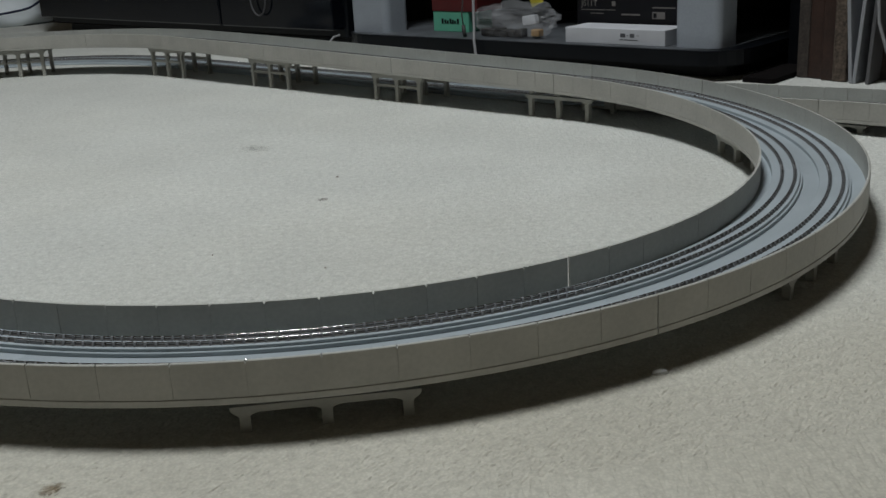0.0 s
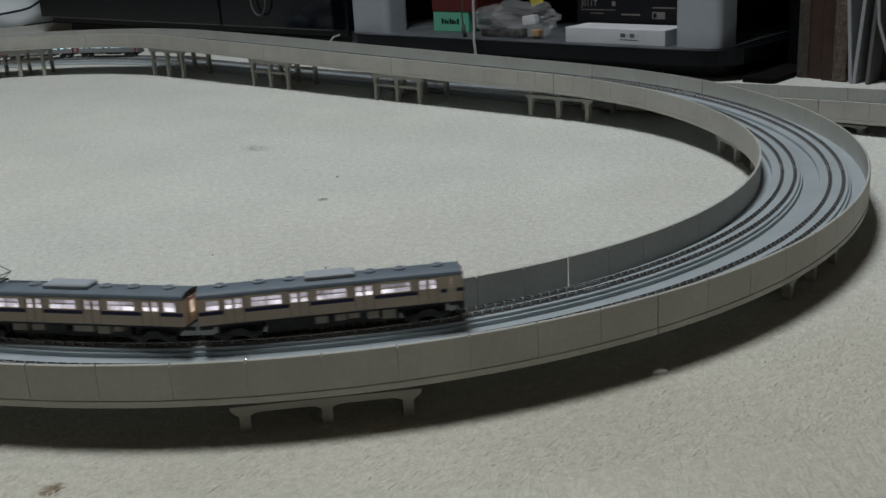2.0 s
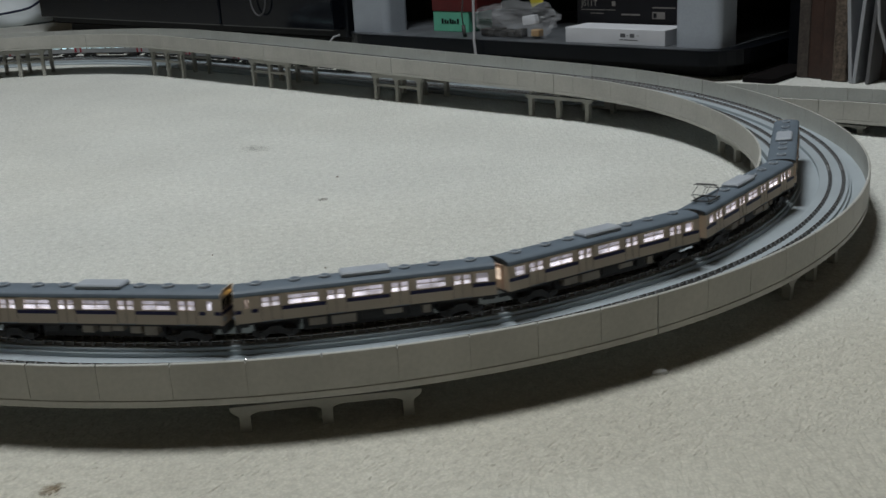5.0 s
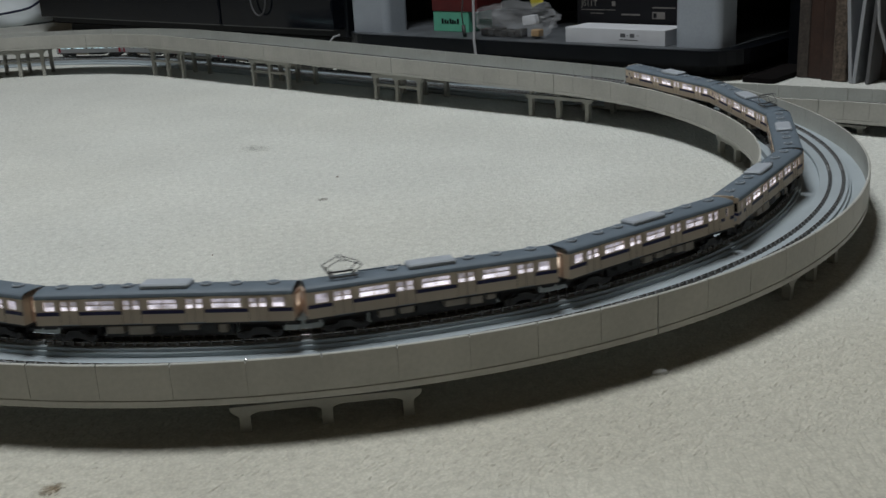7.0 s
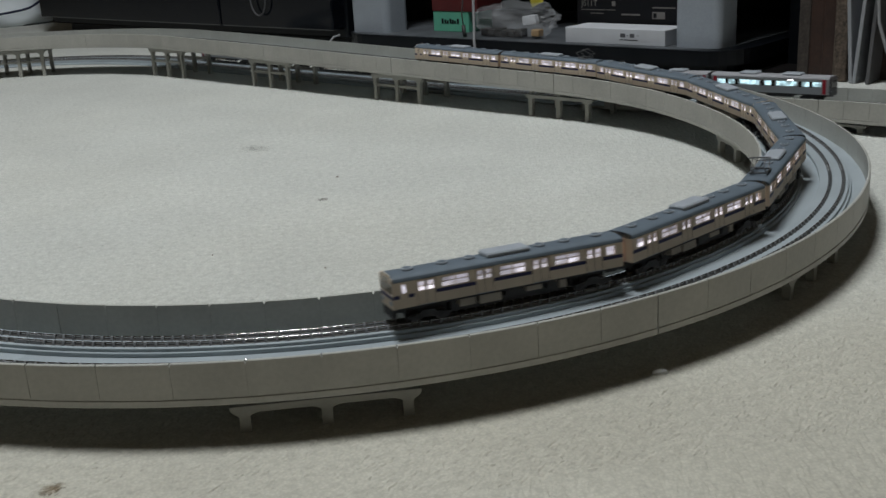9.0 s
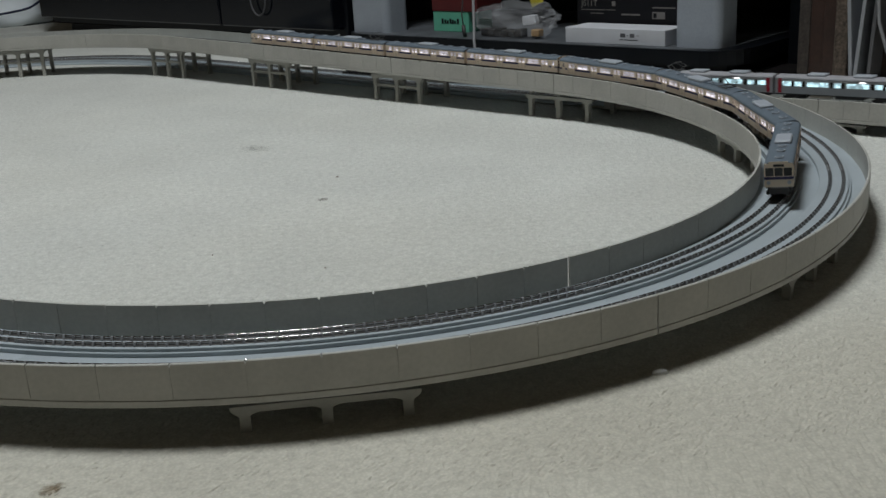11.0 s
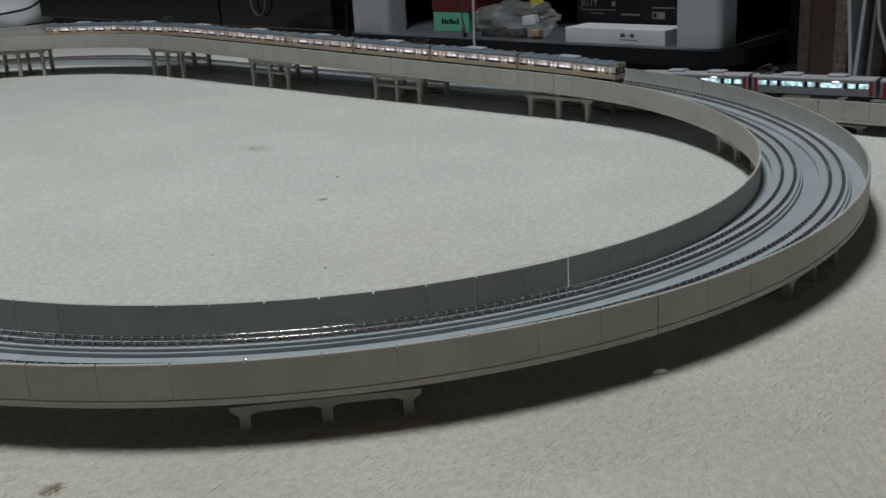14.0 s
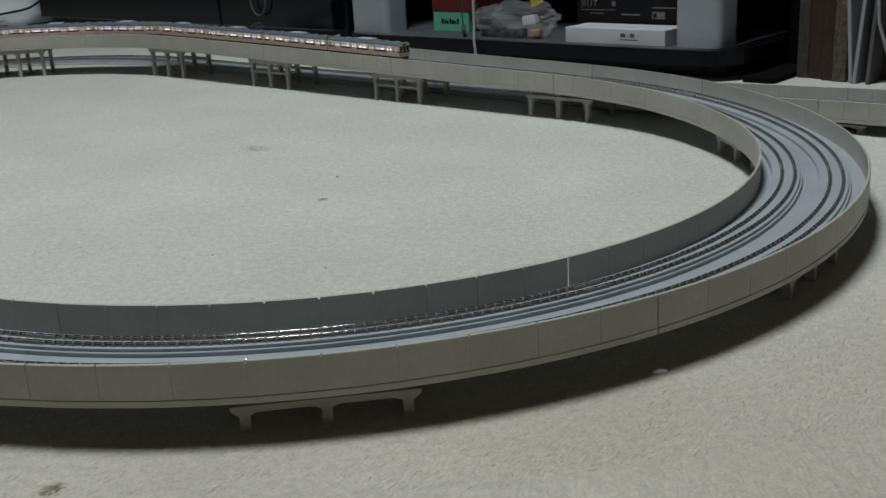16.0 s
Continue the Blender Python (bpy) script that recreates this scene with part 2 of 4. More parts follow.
# ---- mesh building ----
class Geo:
    """Collects vertices and faces of one part."""

    def __init__(self):
        self.v, self.f = [], []

    def ring_sweep(self, rings, closed=True):
        base, n = len(self.v), len(rings[0])
        for r in rings:
            self.v += [tuple(p) for p in r]
        for i in range(len(rings) - 1):
            for j in range(n if closed else n - 1):
                a, b = base + i * n + j, base + i * n + (j + 1) % n
                self.f.append((a, a + n, b + n, b))
        if closed:
            self.f.append(tuple(base + j for j in range(n)))
            self.f.append(tuple(base + (len(rings) - 1) * n + j for j in reversed(range(n))))
        return self

    def box(self, x0, x1, y0, y1, z0, z1, bevel=0.0):
        """A box; with a bevel its long edges are chamfered."""
        c = bevel
        if not c:
            prof = [(y0, z0), (y1, z0), (y1, z1), (y0, z1)]
            self.ring_sweep([[(x, y, z) for y, z in prof] for x in (x0, x1)])
            return self
        big = [(y0 + c, z0), (y1 - c, z0), (y1, z0 + c), (y1, z1 - c), (y1 - c, z1), (y0 + c, z1), (y0, z1 - c), (y0, z0 + c)]
        cy, cz = (y0 + y1) / 2, (z0 + z1) / 2
        fy, fz = 1 - 2 * c / max(y1 - y0, 1e-6), 1 - 2 * c / max(z1 - z0, 1e-6)
        small = [(cy + (y - cy) * fy, cz + (z - cz) * fz) for y, z in big]
        self.ring_sweep([[(x, y, z) for y, z in pr] for x, pr in ((x0, small), (x0 + c, big), (x1 - c, big), (x1, small))])
        return self

    def prism(self, outline, y0, y1):
        """An outline in x and z, extruded along y."""
        self.ring_sweep([[(x, y, z) for x, z in outline] for y in (y0, y1)])
        return self

    def slab(self, outline, z0, z1):
        """An outline in x and y, extruded upwards."""
        self.ring_sweep([[(x, y, z) for x, y in outline] for z in (z0, z1)])
        return self

    def disc(self, x, y, z0, z1, r0, r1, n=14):
        ring = [(math.cos(2 * math.pi * i / n), math.sin(2 * math.pi * i / n)) for i in range(n)]
        self.ring_sweep([[(x + r * c, y + r * s, z) for c, s in ring] for r, z in ((r0, z0), (r1, z1))])
        return self

    def wheel(self, x, y0, y1, z, r, n=14):
        ring = [(math.cos(2 * math.pi * i / n), math.sin(2 * math.pi * i / n)) for i in range(n)]
        self.ring_sweep([[(x + r * c, y, z + r * s) for c, s in ring] for y in (y0, y1)])
        return self

    def tube(self, pts, r, n=8):
        rings = []
        pts = [Vector(p) for p in pts]
        for i, p in enumerate(pts):
            d = (pts[min(i + 1, len(pts) - 1)] - pts[max(i - 1, 0)]).normalized()
            a = d.cross(Vector((0, 0, 1)))
            a = (a if a.length > 0.05 else d.cross(Vector((1, 0, 0)))).normalized()
            b = d.cross(a)
            rings.append([p + r * (math.cos(2 * math.pi * k / n) * a + math.sin(2 * math.pi * k / n) * b) for k in range(n)])
        return self.ring_sweep(rings)

    def move(self, m, start=0):
        self.v[start:] = [tuple(m @ Vector(p)) for p in self.v[start:]]
        return self

    def mesh(self, name, mat, smooth=False):
        me = bpy.data.meshes.new(name)
        me.from_pydata(self.v, [], self.f)
        bm = bmesh.new()
        bm.from_mesh(me)
        bmesh.ops.recalc_face_normals(bm, faces=bm.faces)
        bm.to_mesh(me)
        bm.free()
        me.materials.append(mat)
        if smooth:
            for q in me.polygons:
                q.use_smooth = True
        return me


def part(name, geo, mat, parent=None, label="", smooth=False):
    """Links a mesh as one object under a thing or under a part."""
    ob = new(name, geo.mesh(name, mat, smooth))
    ob.parent = parent
    if label:
        ob["label"] = label
    return ob


def thing(name, m, label, category, group="", kind=""):
    ob = new(name)
    ob.empty_display_size = 0.02
    ob.matrix_basis = m
    return tagged(ob, label, category, group, kind)


# ---- track lines ----
HEAD = 127.03                                 # direction of the straights
ALONG = (math.cos(radians(HEAD)), math.sin(radians(HEAD)))
ASIDE = (math.cos(radians(HEAD - 90)), math.sin(radians(HEAD - 90)))


def spot(n, t):
    """A floor position by its distance across and along the straights."""
    return (n * ASIDE[0] + t * ALONG[0], n * ASIDE[1] + t * ALONG[1])


def trace(x, y, head, segments, step=0.002):
    """Integrates (length, turn) pieces into sampled x, y, heading."""
    out, s = [(0.0, x, y, head)], 0.0
    for length, turn in segments:
        k = max(2, int(length / step))
        for _ in range(k):
            d, a = length / k, turn / k
            mid = radians(head + a / 2)
            x, y, head, s = x + d * math.cos(mid), y + d * math.sin(mid), head + a, s + d
            out.append((s, x, y, head))
    return np.array(out)


R_MID = 0.3975
ARC = R_MID * radians(45)
LEAD = R_MID * radians(26.23)
HALF = [(LEAD, 26.23), (ARC, 45.0), (ARC, 45.0), (ARC, 45.0), (0.003, 2.6), (0.138, 16.17), (0.248, 0), (0.248, 0), (0.248, 0)]
S_B = LEAD + ARC                              # joint from which the near curve is set out


def main_line():
    a = radians(-71.744)
    h = trace(0, 0, HEAD - 180, HALF)
    bx, by = np.interp(S_B, h[:, 0], h[:, 1]), np.interp(S_B, h[:, 0], h[:, 2])
    h[:, 1] += R_MID * math.cos(a) - bx
    h[:, 2] += R_MID * math.sin(a) - by
    g = h[1:].copy()
    g[:, 0] += h[-1, 0]
    g[:, 1] = h[0, 1] + h[-1, 1] - g[:, 1]
    g[:, 2] = h[0, 2] + h[-1, 2] - g[:, 2]
    g[:, 3] += 180
    loop = np.vstack([h, g])
    turn = loop[1:].copy()
    turn[:, 0] += loop[-1, 0]
    turn[:, 3] += 360
    return np.vstack([loop, turn]), loop[-1, 0]


def smooth_levels(s_keys, z_keys, s_max, width):
    s = np.arange(-0.3, s_max + 0.3, 0.005)
    z = np.interp(s, s_keys, z_keys)
    k = np.exp(-0.5 * (np.arange(-60, 61) * 0.005 / width) ** 2)
    z2 = np.convolve(np.pad(z, 60, mode="edge"), k / k.sum(), "valid")
    return s, z2


class Line:
    """A double-track viaduct's centre line with the level of its parapet tops."""

    def __init__(self, samples, levels):
        self.a, self.levels = samples, levels

    def at(self, s, off=0.0):
        x, y = np.interp(s, self.a[:, 0], self.a[:, 1]), np.interp(s, self.a[:, 0], self.a[:, 2])
        h = radians(np.interp(s, self.a[:, 0], self.a[:, 3]))
        z = np.interp(s, *self.levels)
        return x + off * math.sin(h), y - off * math.cos(h), z, math.degrees(h)


samples, LOOP = main_line()
ZS = [-1.0, 0.0, S_B + 0.1, S_B + ARC, S_B + 1.5 * ARC, 1.1184, 1.2594, 1.5074, 1.7554, 2.0034, 3.2, 3.6, LOOP, 2 * LOOP]
ZV = [0.0401, 0.0401, 0.0401, 0.0415, 0.0419, 0.0464, 0.0509, 0.0560, 0.0617, 0.0665, 0.0665, 0.0485, 0.0401, 0.0401]
_s, _z = smooth_levels(ZS, ZV, LOOP, 0.05)
_keep = (_s >= 0) & (_s <= LOOP)
MAIN = Line(samples, (np.concatenate([_s[_keep], _s[_keep] + LOOP]), np.concatenate([_z[_keep], _z[_keep]])))
# the line behind: parallel to the straight, then round the far bend; s runs with the silver train, towards the front
x0, y0 = spot(0.468, 0.895)
back = trace(x0, y0, HEAD, [(0.40 * radians(165), 165.0), (0.9, 0.0)])
bend = back[::-1].copy()
bend[:, 0] = back[-1, 0] - bend[:, 0]
bend[:, 3] += 180
S_BEND = back[-1, 0]
fore = trace(x0, y0, HEAD + 180, [(2.6, 0.0)])[1:]
fore[:, 0] += S_BEND
LINE2 = np.vstack([bend, fore])
BACK = Line(LINE2, ([0.0, S_BEND + 0.70, S_BEND + 0.84, S_BEND + 0.98, S_BEND + 1.18, S_BEND + 2.6], [0.0190, 0.0190, 0.0205, 0.0268, 0.0320, 0.0365]))
RAIL_DROP = 0.01019
CANT = 0.072                                  # cross slope of the tracks in the bends
GAUGE = 0.0045
TRACK = 0.0165

# ---- room ----
PILE = 0.0009                                 # depth between the carpet's tufts


def room():
    g = Geo()
    xs, ys = (np.concatenate([np.arange(a, b - 1e-6, d) for a, b, d in spans] + [[end]]) for spans, end in (
        (((-3, -0.6, 0.1), (-0.6, -0.36, 0.006), (-0.36, 0.60, 0.0014), (0.60, 0.75, 0.003), (0.75, 3.0, 0.1)), 3.0), (((-3, -0.58, 0.1), (-0.58, -0.50, 0.004), (-0.50, -0.08, 0.0013), (-0.08, 0.10, 0.003), (0.10, 0.6, 0.006), (0.6, 3.5, 0.1)), 3.5)))
    pile = np.random.default_rng(5)
    h = pile.random((len(ys), len(xs)))
    h = 0.75 * h + 0.25 * (h + np.roll(h, 1, 0) + np.roll(h, 1, 1) + np.roll(h, (1, 1), (0, 1))) / 4
    tuft = -PILE * (1 - h / h.max())
    tuft[:, (xs < -0.58) | (xs > 0.73)] = 0
    tuft[(ys < -0.56) | (ys > 0.58), :] = 0
    px, py = np.meshgrid(xs, ys)
    px[1:-1, 1:-1] += np.where(tuft[1:-1, 1:-1] < 0, pile.uniform(-0.0005, 0.0005, px[1:-1, 1:-1].shape), 0)
    g.v = np.stack([px.ravel(), py.ravel(), tuft.ravel()], 1).tolist()
    nx = len(xs)
    a = (np.arange(len(ys) - 1)[:, None] * nx + np.arange(nx - 1)[None, :]).ravel()
    g.f = np.stack([a, a + 1, a + nx + 1, a + nx], 1).tolist()
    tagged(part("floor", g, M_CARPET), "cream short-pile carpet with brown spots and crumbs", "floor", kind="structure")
    # walls and ceiling are out of view; their beige is set to warm the bounce light
    for name, b in (("wall_north", (-3, 3, 3.5, 3.6, 0, 2.4)), ("wall_south", (-3, 3, -3.1, -3, 0, 2.4)), ("wall_west", (-3.1, -3, -3.1, 3.6, 0, 2.4)), ("wall_east", (3, 3.1, -3.1, 3.6, 0, 2.4))):
        tagged(part(name, Geo().box(*b), M_BOUNCE), "unseen room wall, warm beige for bounced light", "wall", kind="structure")
    tagged(part("ceiling", Geo().box(-3.1, 3.1, -3.1, 3.6, 2.4, 2.45), M_BOUNCE), "unseen ceiling, warm beige for bounced light", "ceiling", kind="structure")
    fixture = thing("ceiling_lamp", pose(LAMP[0], LAMP[1], 2.4), "round white fluorescent ceiling lamp, switched on", "lamp")
    part("base", Geo().disc(0, 0, -0.03, 0, 0.32, 0.31, 40), M_WHITE_BOX, fixture)
    part("shade", Geo().disc(0, 0, -0.055, -0.03, 0.30, 0.315, 40), M_LAMP_SHADE, fixture, "glowing milky lamp shade")


room()


# ---- viaduct sections ----
def strip(g, line, s0, s1, n, profile, origin):
    """Sweeps a closed profile of (offset, height under the parapet top) along a line."""
    rings = []
    for i in range(n + 1):
        s = s0 + (s1 - s0) * i / n
        ring = []
        for o, dz in profile:
            x, y, z, _ = line.at(s, o)
            ring.append((x - origin[0], y - origin[1], z + dz * 1.05 - origin[2]))
        rings.append(ring)
    g.ring_sweep(rings)


def rect(o0, o1, z0, z1):
    return [(o0, z0), (o1, z0), (o1, z1), (o0, z1)]


DEPTH = 0.02005
SLAB_TOP = -0.0120                            # middle of a track slab under the parapet top


def section(line, s0, s1, panels, group, label, low=False, cant=0.0):
    """One double-track piece with deck, slabs, rails, fasteners and, unless low, two parapets of panels."""
    mid = line.at((s0 + s1) / 2)
    org = (mid[0], mid[1], mid[2] - (DEPTH if not low else 0.0187))
    t = thing("viaduct_section" if not low else "track_section", pose(*org), label, "model viaduct" if not low else "model track", group)
    a, b = s0 + 0.00001, s1 - 0.00001
    n = max(4, int((s1 - s0) / 0.007))
    g = Geo()
    if low:
        strip(g, line, a, b, n, [(-0.0345, -0.0178), (0.0345, -0.0178), (0.0345, -0.0168), (0.0320, -0.0154), (-0.0320, -0.0154), (-0.0345, -0.0168)], org)
    else:
        strip(g, line, a, b, n, [(-0.0376, -0.0191), (0.0376, -0.0191), (0.0376, -0.0172), (0.0362, -0.0154), (-0.0270, -0.0154), (-0.0275, -0.0172), (-0.0376, -0.0172)], org)
    part("deck", g, M_DECK, t, "grey plastic deck")
    for side in (-1, 1) if not low else ():
        w = Geo()
        e0, e1 = (0.0009 if side < 0 and abs(q % LOOP - S_B) < 0.001 else 0.0003 for q in (s0, s1))
        strip(w, line, a + e0, b - e1, n, [(o * side, z) for o, z in ((0.0369, -0.0180), (0.03775, -0.0180), (0.03775, -0.0018), (0.0369, -0.0018))], org)
        strip(w, line, a + e0, b - e1, n, [(o * side, z) for o, z in ((0.0374, -0.0203), (0.0381, -0.0201), (0.0383, -0.0196), (0.0383, -0.0171), (0.0374, -0.0168))], org)
        wall = part("parapet", w, M_WALL, t, "beige-grey plastic parapet with panel grooves")
        for k in range(panels):
            p0, p1 = a + e0 + (b - a - e0 - e1) * k / panels, a + e0 + (b - a - e0 - e1) * (k + 1) / panels
            c = 0.00013
            notch = 5 if side < 0 else 2.5
            m = max(2, n // panels)
            c0, c1 = (c if k else 0), (c if k < panels - 1 else 0)
            for name, mat, o0, o1 in (("wall_panel", M_WALL, 0.0371, 0.0381), ("lining_panel", M_WALL_IN, 0.0364, 0.0371)):
                g = Geo()
                bev, foot = (0.0003, -0.0164) if o1 > 0.0375 else (0.0, -0.0178)
                strip(g, line, p0 + c0, p1 - c1, m, [(o * side, z) for o, z in ((o0, foot), (o1, foot), (o1, -0.0010), (o0, -0.0010))], org)
                strip(g, line, p0 + c0 * notch, p1 - c1 * notch, m, [(o * side, z) for o, z in ((o0, -0.0010), (o1, -0.0010), (o1, -bev), (o1 - bev, 0.0), (o0, 0.0))], org)
                part(name, g, mat, wall)
    for track in (-TRACK, TRACK):
        # the slab leans into the bend, with a stepped outer side
        i0, i1 = track - 0.0119, track + 0.0080
        z_in, z_out = SLAB_TOP - 0.0119 * cant, SLAB_TOP + 0.0080 * cant
        g = Geo()
        strip(g, line, a, b, n, [(i0, -0.0174), (i1, -0.0174), (i1, z_out - 0.0002), (i1 - 0.0003, z_out), (i0 + 0.0003, z_in), (i0, z_in - 0.0002)], org)
        part("track_slab", g, M_DECK, t)
        g = Geo()
        strip(g, line, a, b, n, [(i1, -0.0174), (i1 + 0.0017, -0.0174), (i1 + 0.0017, -0.0134), (i1 + 0.0015, -0.0132), (i1, -0.0132)], org)
        part("cable_duct", g, M_DECK, t)
    ties = Geo()
    for track in (-TRACK, TRACK):
        for rail in (-GAUGE, GAUGE):
            o, z = track + rail, SLAB_TOP + rail * cant
            r = Geo()
            strip(r, line, a, b, n, [(o - 0.0008, z), (o + 0.0008, z), (o + 0.0008, z + 0.0003), (o + 0.0003, z + 0.0008), (o + 0.00034, z + 0.00135), (o - 0.00034, z + 0.00135), (o - 0.0003, z + 0.0008), (o - 0.0008, z + 0.0003)], org)
            whole = part("rail", r, M_RAIL_SIDE, t, "dull brown rail with shiny head")
            r = Geo()
            strip(r, line, a, b, n, [(o - 0.0004, z + 0.00135), (o + 0.0004, z + 0.00135), (o + 0.00038, z + 0.00192), (o + 0.00030, z + 0.00213), (o + 0.00013, z + 0.00226), (o, z + 0.0023), (o - 0.00013, z + 0.00226), (o - 0.00030, z + 0.00213), (o - 0.00038, z + 0.00192)], org)
            part("rail_head", r, M_RAIL, whole, "bright nickel rail head", True)
            count = int((b - a) / 0.0056)
            for i in range(count):
                c = a + (b - a) * (i + 0.5) / count
                strip(ties, line, c - 0.0006, c + 0.0006, 1, [(o - 0.0015, z), (o + 0.0015, z), (o + 0.0012, z + 0.0012), (o + 0.0006, z + 0.00228), (o - 0.0006, z + 0.00228), (o - 0.0012, z + 0.0012)], org)
            for e2 in (a + 0.004, b - 0.004):
                strip(ties, line, e2 - 0.0035, e2 + 0.0035, 1, [(o - 0.0013, z), (o + 0.0013, z), (o + 0.0010, z + 0.0018), (o - 0.0010, z + 0.0018)], org)
    tagged(part("rail_fastening", ties, M_TIE, t, "grey rail fastenings and joiners"), kind="stuff")
    return t


CURVE_LABEL = "curved beige-grey plastic double-track model viaduct section with grey slab track"
STRAIGHT_LABEL = "straight beige-grey plastic double-track model viaduct section on piers"
pieces = [(LEAD, 6, 1), (ARC, 10, 1), (ARC, 10, 1), (ARC, 10, 1), (0.141, 5, 1), (0.248, 10, 0), (0.248, 10, 0), (0.248, 10, 0)]
s_now = 0.0
for length, panels, curved in pieces + pieces:
    section(MAIN, s_now, s_now + length, panels, "sections of the climbing loop", CURVE_LABEL if curved else STRAIGHT_LABEL, cant=CANT * curved)
    s_now += length
s_now = S_BEND + 1.15 - 0.248 * 8
while s_now < S_BEND + 2.3:
    if s_now > 0.0:
        low = s_now < S_BEND + 0.8
        section(BACK, s_now, s_now + 0.248, 10, "sections of the low line", "grey plastic double-track slab track lying on carpet" if low else "beige-grey plastic double-track model viaduct section behind climbing loop", low)
    s_now += 0.248


# ---- piers ----
def pier(line, s, group):
    """Two open frames of three legs each, tied by cross beams, under one viaduct piece."""
    x, y, z, h = line.at(s)
    top = z - DEPTH
    if top < 0.005:
        t = thing("pier_pad", pose(x, y, 0, 0, 0, h), "low grey plastic pier pad under model viaduct", "pier", group)
        part("pad", Geo().box(-0.04, 0.04, -0.03, 0.03, 0, top, min(0.0005, top / 4)), M_PIER, t)
        return
    tall = top > 0.036
    t = thing("viaduct_pier", pose(x, y, 0, 0, 0, h), "tall grey plastic model pier with middle beams" if tall else "low grey plastic model pier with arched beams", "pier", group)
    beam_top = top - (min(0.0066, top * 0.36) if top < 0.032 else 0.003)
    depth = min(0.0034, top * 0.2) if top < 0.032 else 0.0048
    lo, hau = beam_top - depth, beam_top - depth * 1.55
    for side in (-1, 1):
        y0, y1 = (0.0222, 0.0274) if side > 0 else (-0.0274, -0.0222)
        for k in (-1, 0, 1):
            c, w = k * 0.0382, 0.0026
            rings = [[(c - ww, y0, zz), (c + ww, y0, zz), (c + ww, y1, zz), (c - ww, y1, zz)] for zz, ww in ((0, w * 1.08), (0.0012, w * 1.08), (0.0014, w), (hau, w))]
            part("leg", Geo().ring_sweep(rings), M_PIER, t)
            part("bearing", Geo().box(c - 0.0018, c + 0.0018, y0 + 0.0025, y1 - 0.0015, beam_top, top), M_PIER, t)
        prof = [(-0.0446, beam_top), (-0.0446, beam_top - depth * 0.45), (-0.0440, beam_top - depth * 0.8), (-0.0422, lo - depth * 0.2), (-0.0408, hau)]
        for c0, c1 in ((-0.0382, 0.0), (0.0, 0.0382)):
            prof += [(c0 + 0.0026, hau), (c0 + 0.0034, hau + depth * 0.22), (c0 + 0.0066, lo), (c1 - 0.0066, lo), (c1 - 0.0034, hau + depth * 0.22), (c1 - 0.0026, hau)]
        prof += [(0.0408, hau), (0.0422, lo - depth * 0.2), (0.0440, beam_top - depth * 0.8), (0.0446, beam_top - depth * 0.45), (0.0446, beam_top)]
        part("arched_beam", Geo().prism(prof, y0 - 0.0003, y1 + 0.0003), M_PIER, t)
        if tall:
            mid = top * 0.52
            for c0, c1 in ((-0.0356, -0.0026), (0.0026, 0.0356)):
                part("middle_beam", Geo().box(c0, c1, y0 + 0.001, y1 - 0.001, mid - 0.0017, mid + 0.0017, 0.0003), M_PIER, t)
    for k in (-1, 0, 1):
        part("cross_beam", Geo().box(k * 0.0382 - 0.0024, k * 0.0382 + 0.0024, -0.0224, 0.0224, lo, beam_top - 0.0002, 0.0003), M_PIER, t)


for s in [S_B - ARC / 2, S_B + ARC / 2 - 0.002, S_B + 1.5 * ARC, 1.2620, 1.5110, 1.7610, 2.0130, 2.323, 2.64, 2.94, 3.25, 3.50, 3.75, 3.98, S_B - 1.5 * ARC]:
    pier(MAIN, s % LOOP, "piers of the climbing loop")
s_now = S_BEND + 0.902
while s_now < S_BEND + 2.3:
    pier(BACK, s_now, "piers of the low line")
    s_now += 0.248

# ---- trains (built in millimetres, rail top at zero) ----
MM = Matrix.Scale(0.001, 4)
PITCH = 0.1338


class Car:
    """Adds millimetre-sized parts to one car."""

    def __init__(self, name, label, group):
        self.root = thing(name, Matrix.Identity(4), label, "model train car", group)

    def box(self, name, mat, b, bevel=0.0, label="", parent=None):
        return part(name, Geo().box(*b, bevel).move(MM), mat, parent or self.root, label)

    def boxes(self, name, mat, items, bevel=0.0, label="", parent=None):
        g = Geo()
        for b in items:
            g.box(*b, bevel)
        return part(name, g.move(MM), mat, parent or self.root, label)


def side_walls(car, half, zs, openings, mat, wall=0.7):
    """Two side walls with window openings between the levels zs."""
    z0, w0, w1, z1, y = zs
    for sign in (-1, 1):
        ya, yb = sorted((sign * y, sign * (y - wall)))
        items = [(-half, half, ya, yb, z0, w0), (-half, half, ya, yb, w1, z1)]
        x = -half
        for a, b in openings:
            items.append((x, a, ya, yb, w0, w1))
            x = b
        items.append((x, half, ya, yb, w0, w1))
        car.boxes("side_wall", mat, items)
        for a, b in openings:
            yp = sign * (y - 0.45)
            car.box("window_pane", M_PANE, (a - 0.1, b + 0.1, min(yp, yp + 0.12), max(yp, yp + 0.12), w0 - 0.1, w1 + 0.1))


def arched_roof(half, y, z, rise, n=12):
    prof = [(y + 0.15, z - 0.5), (y + 0.15, z)]
    prof += [(y * math.cos(math.pi * i / n), z + rise * math.sin(math.pi * i / n) ** 0.62) for i in range(1, n)]
    prof += [(-y - 0.15, z), (-y - 0.15, z - 0.5)]
    return Geo().ring_sweep([[(x, a, b) for a, b in prof] for x in (-half, half)]).move(MM)


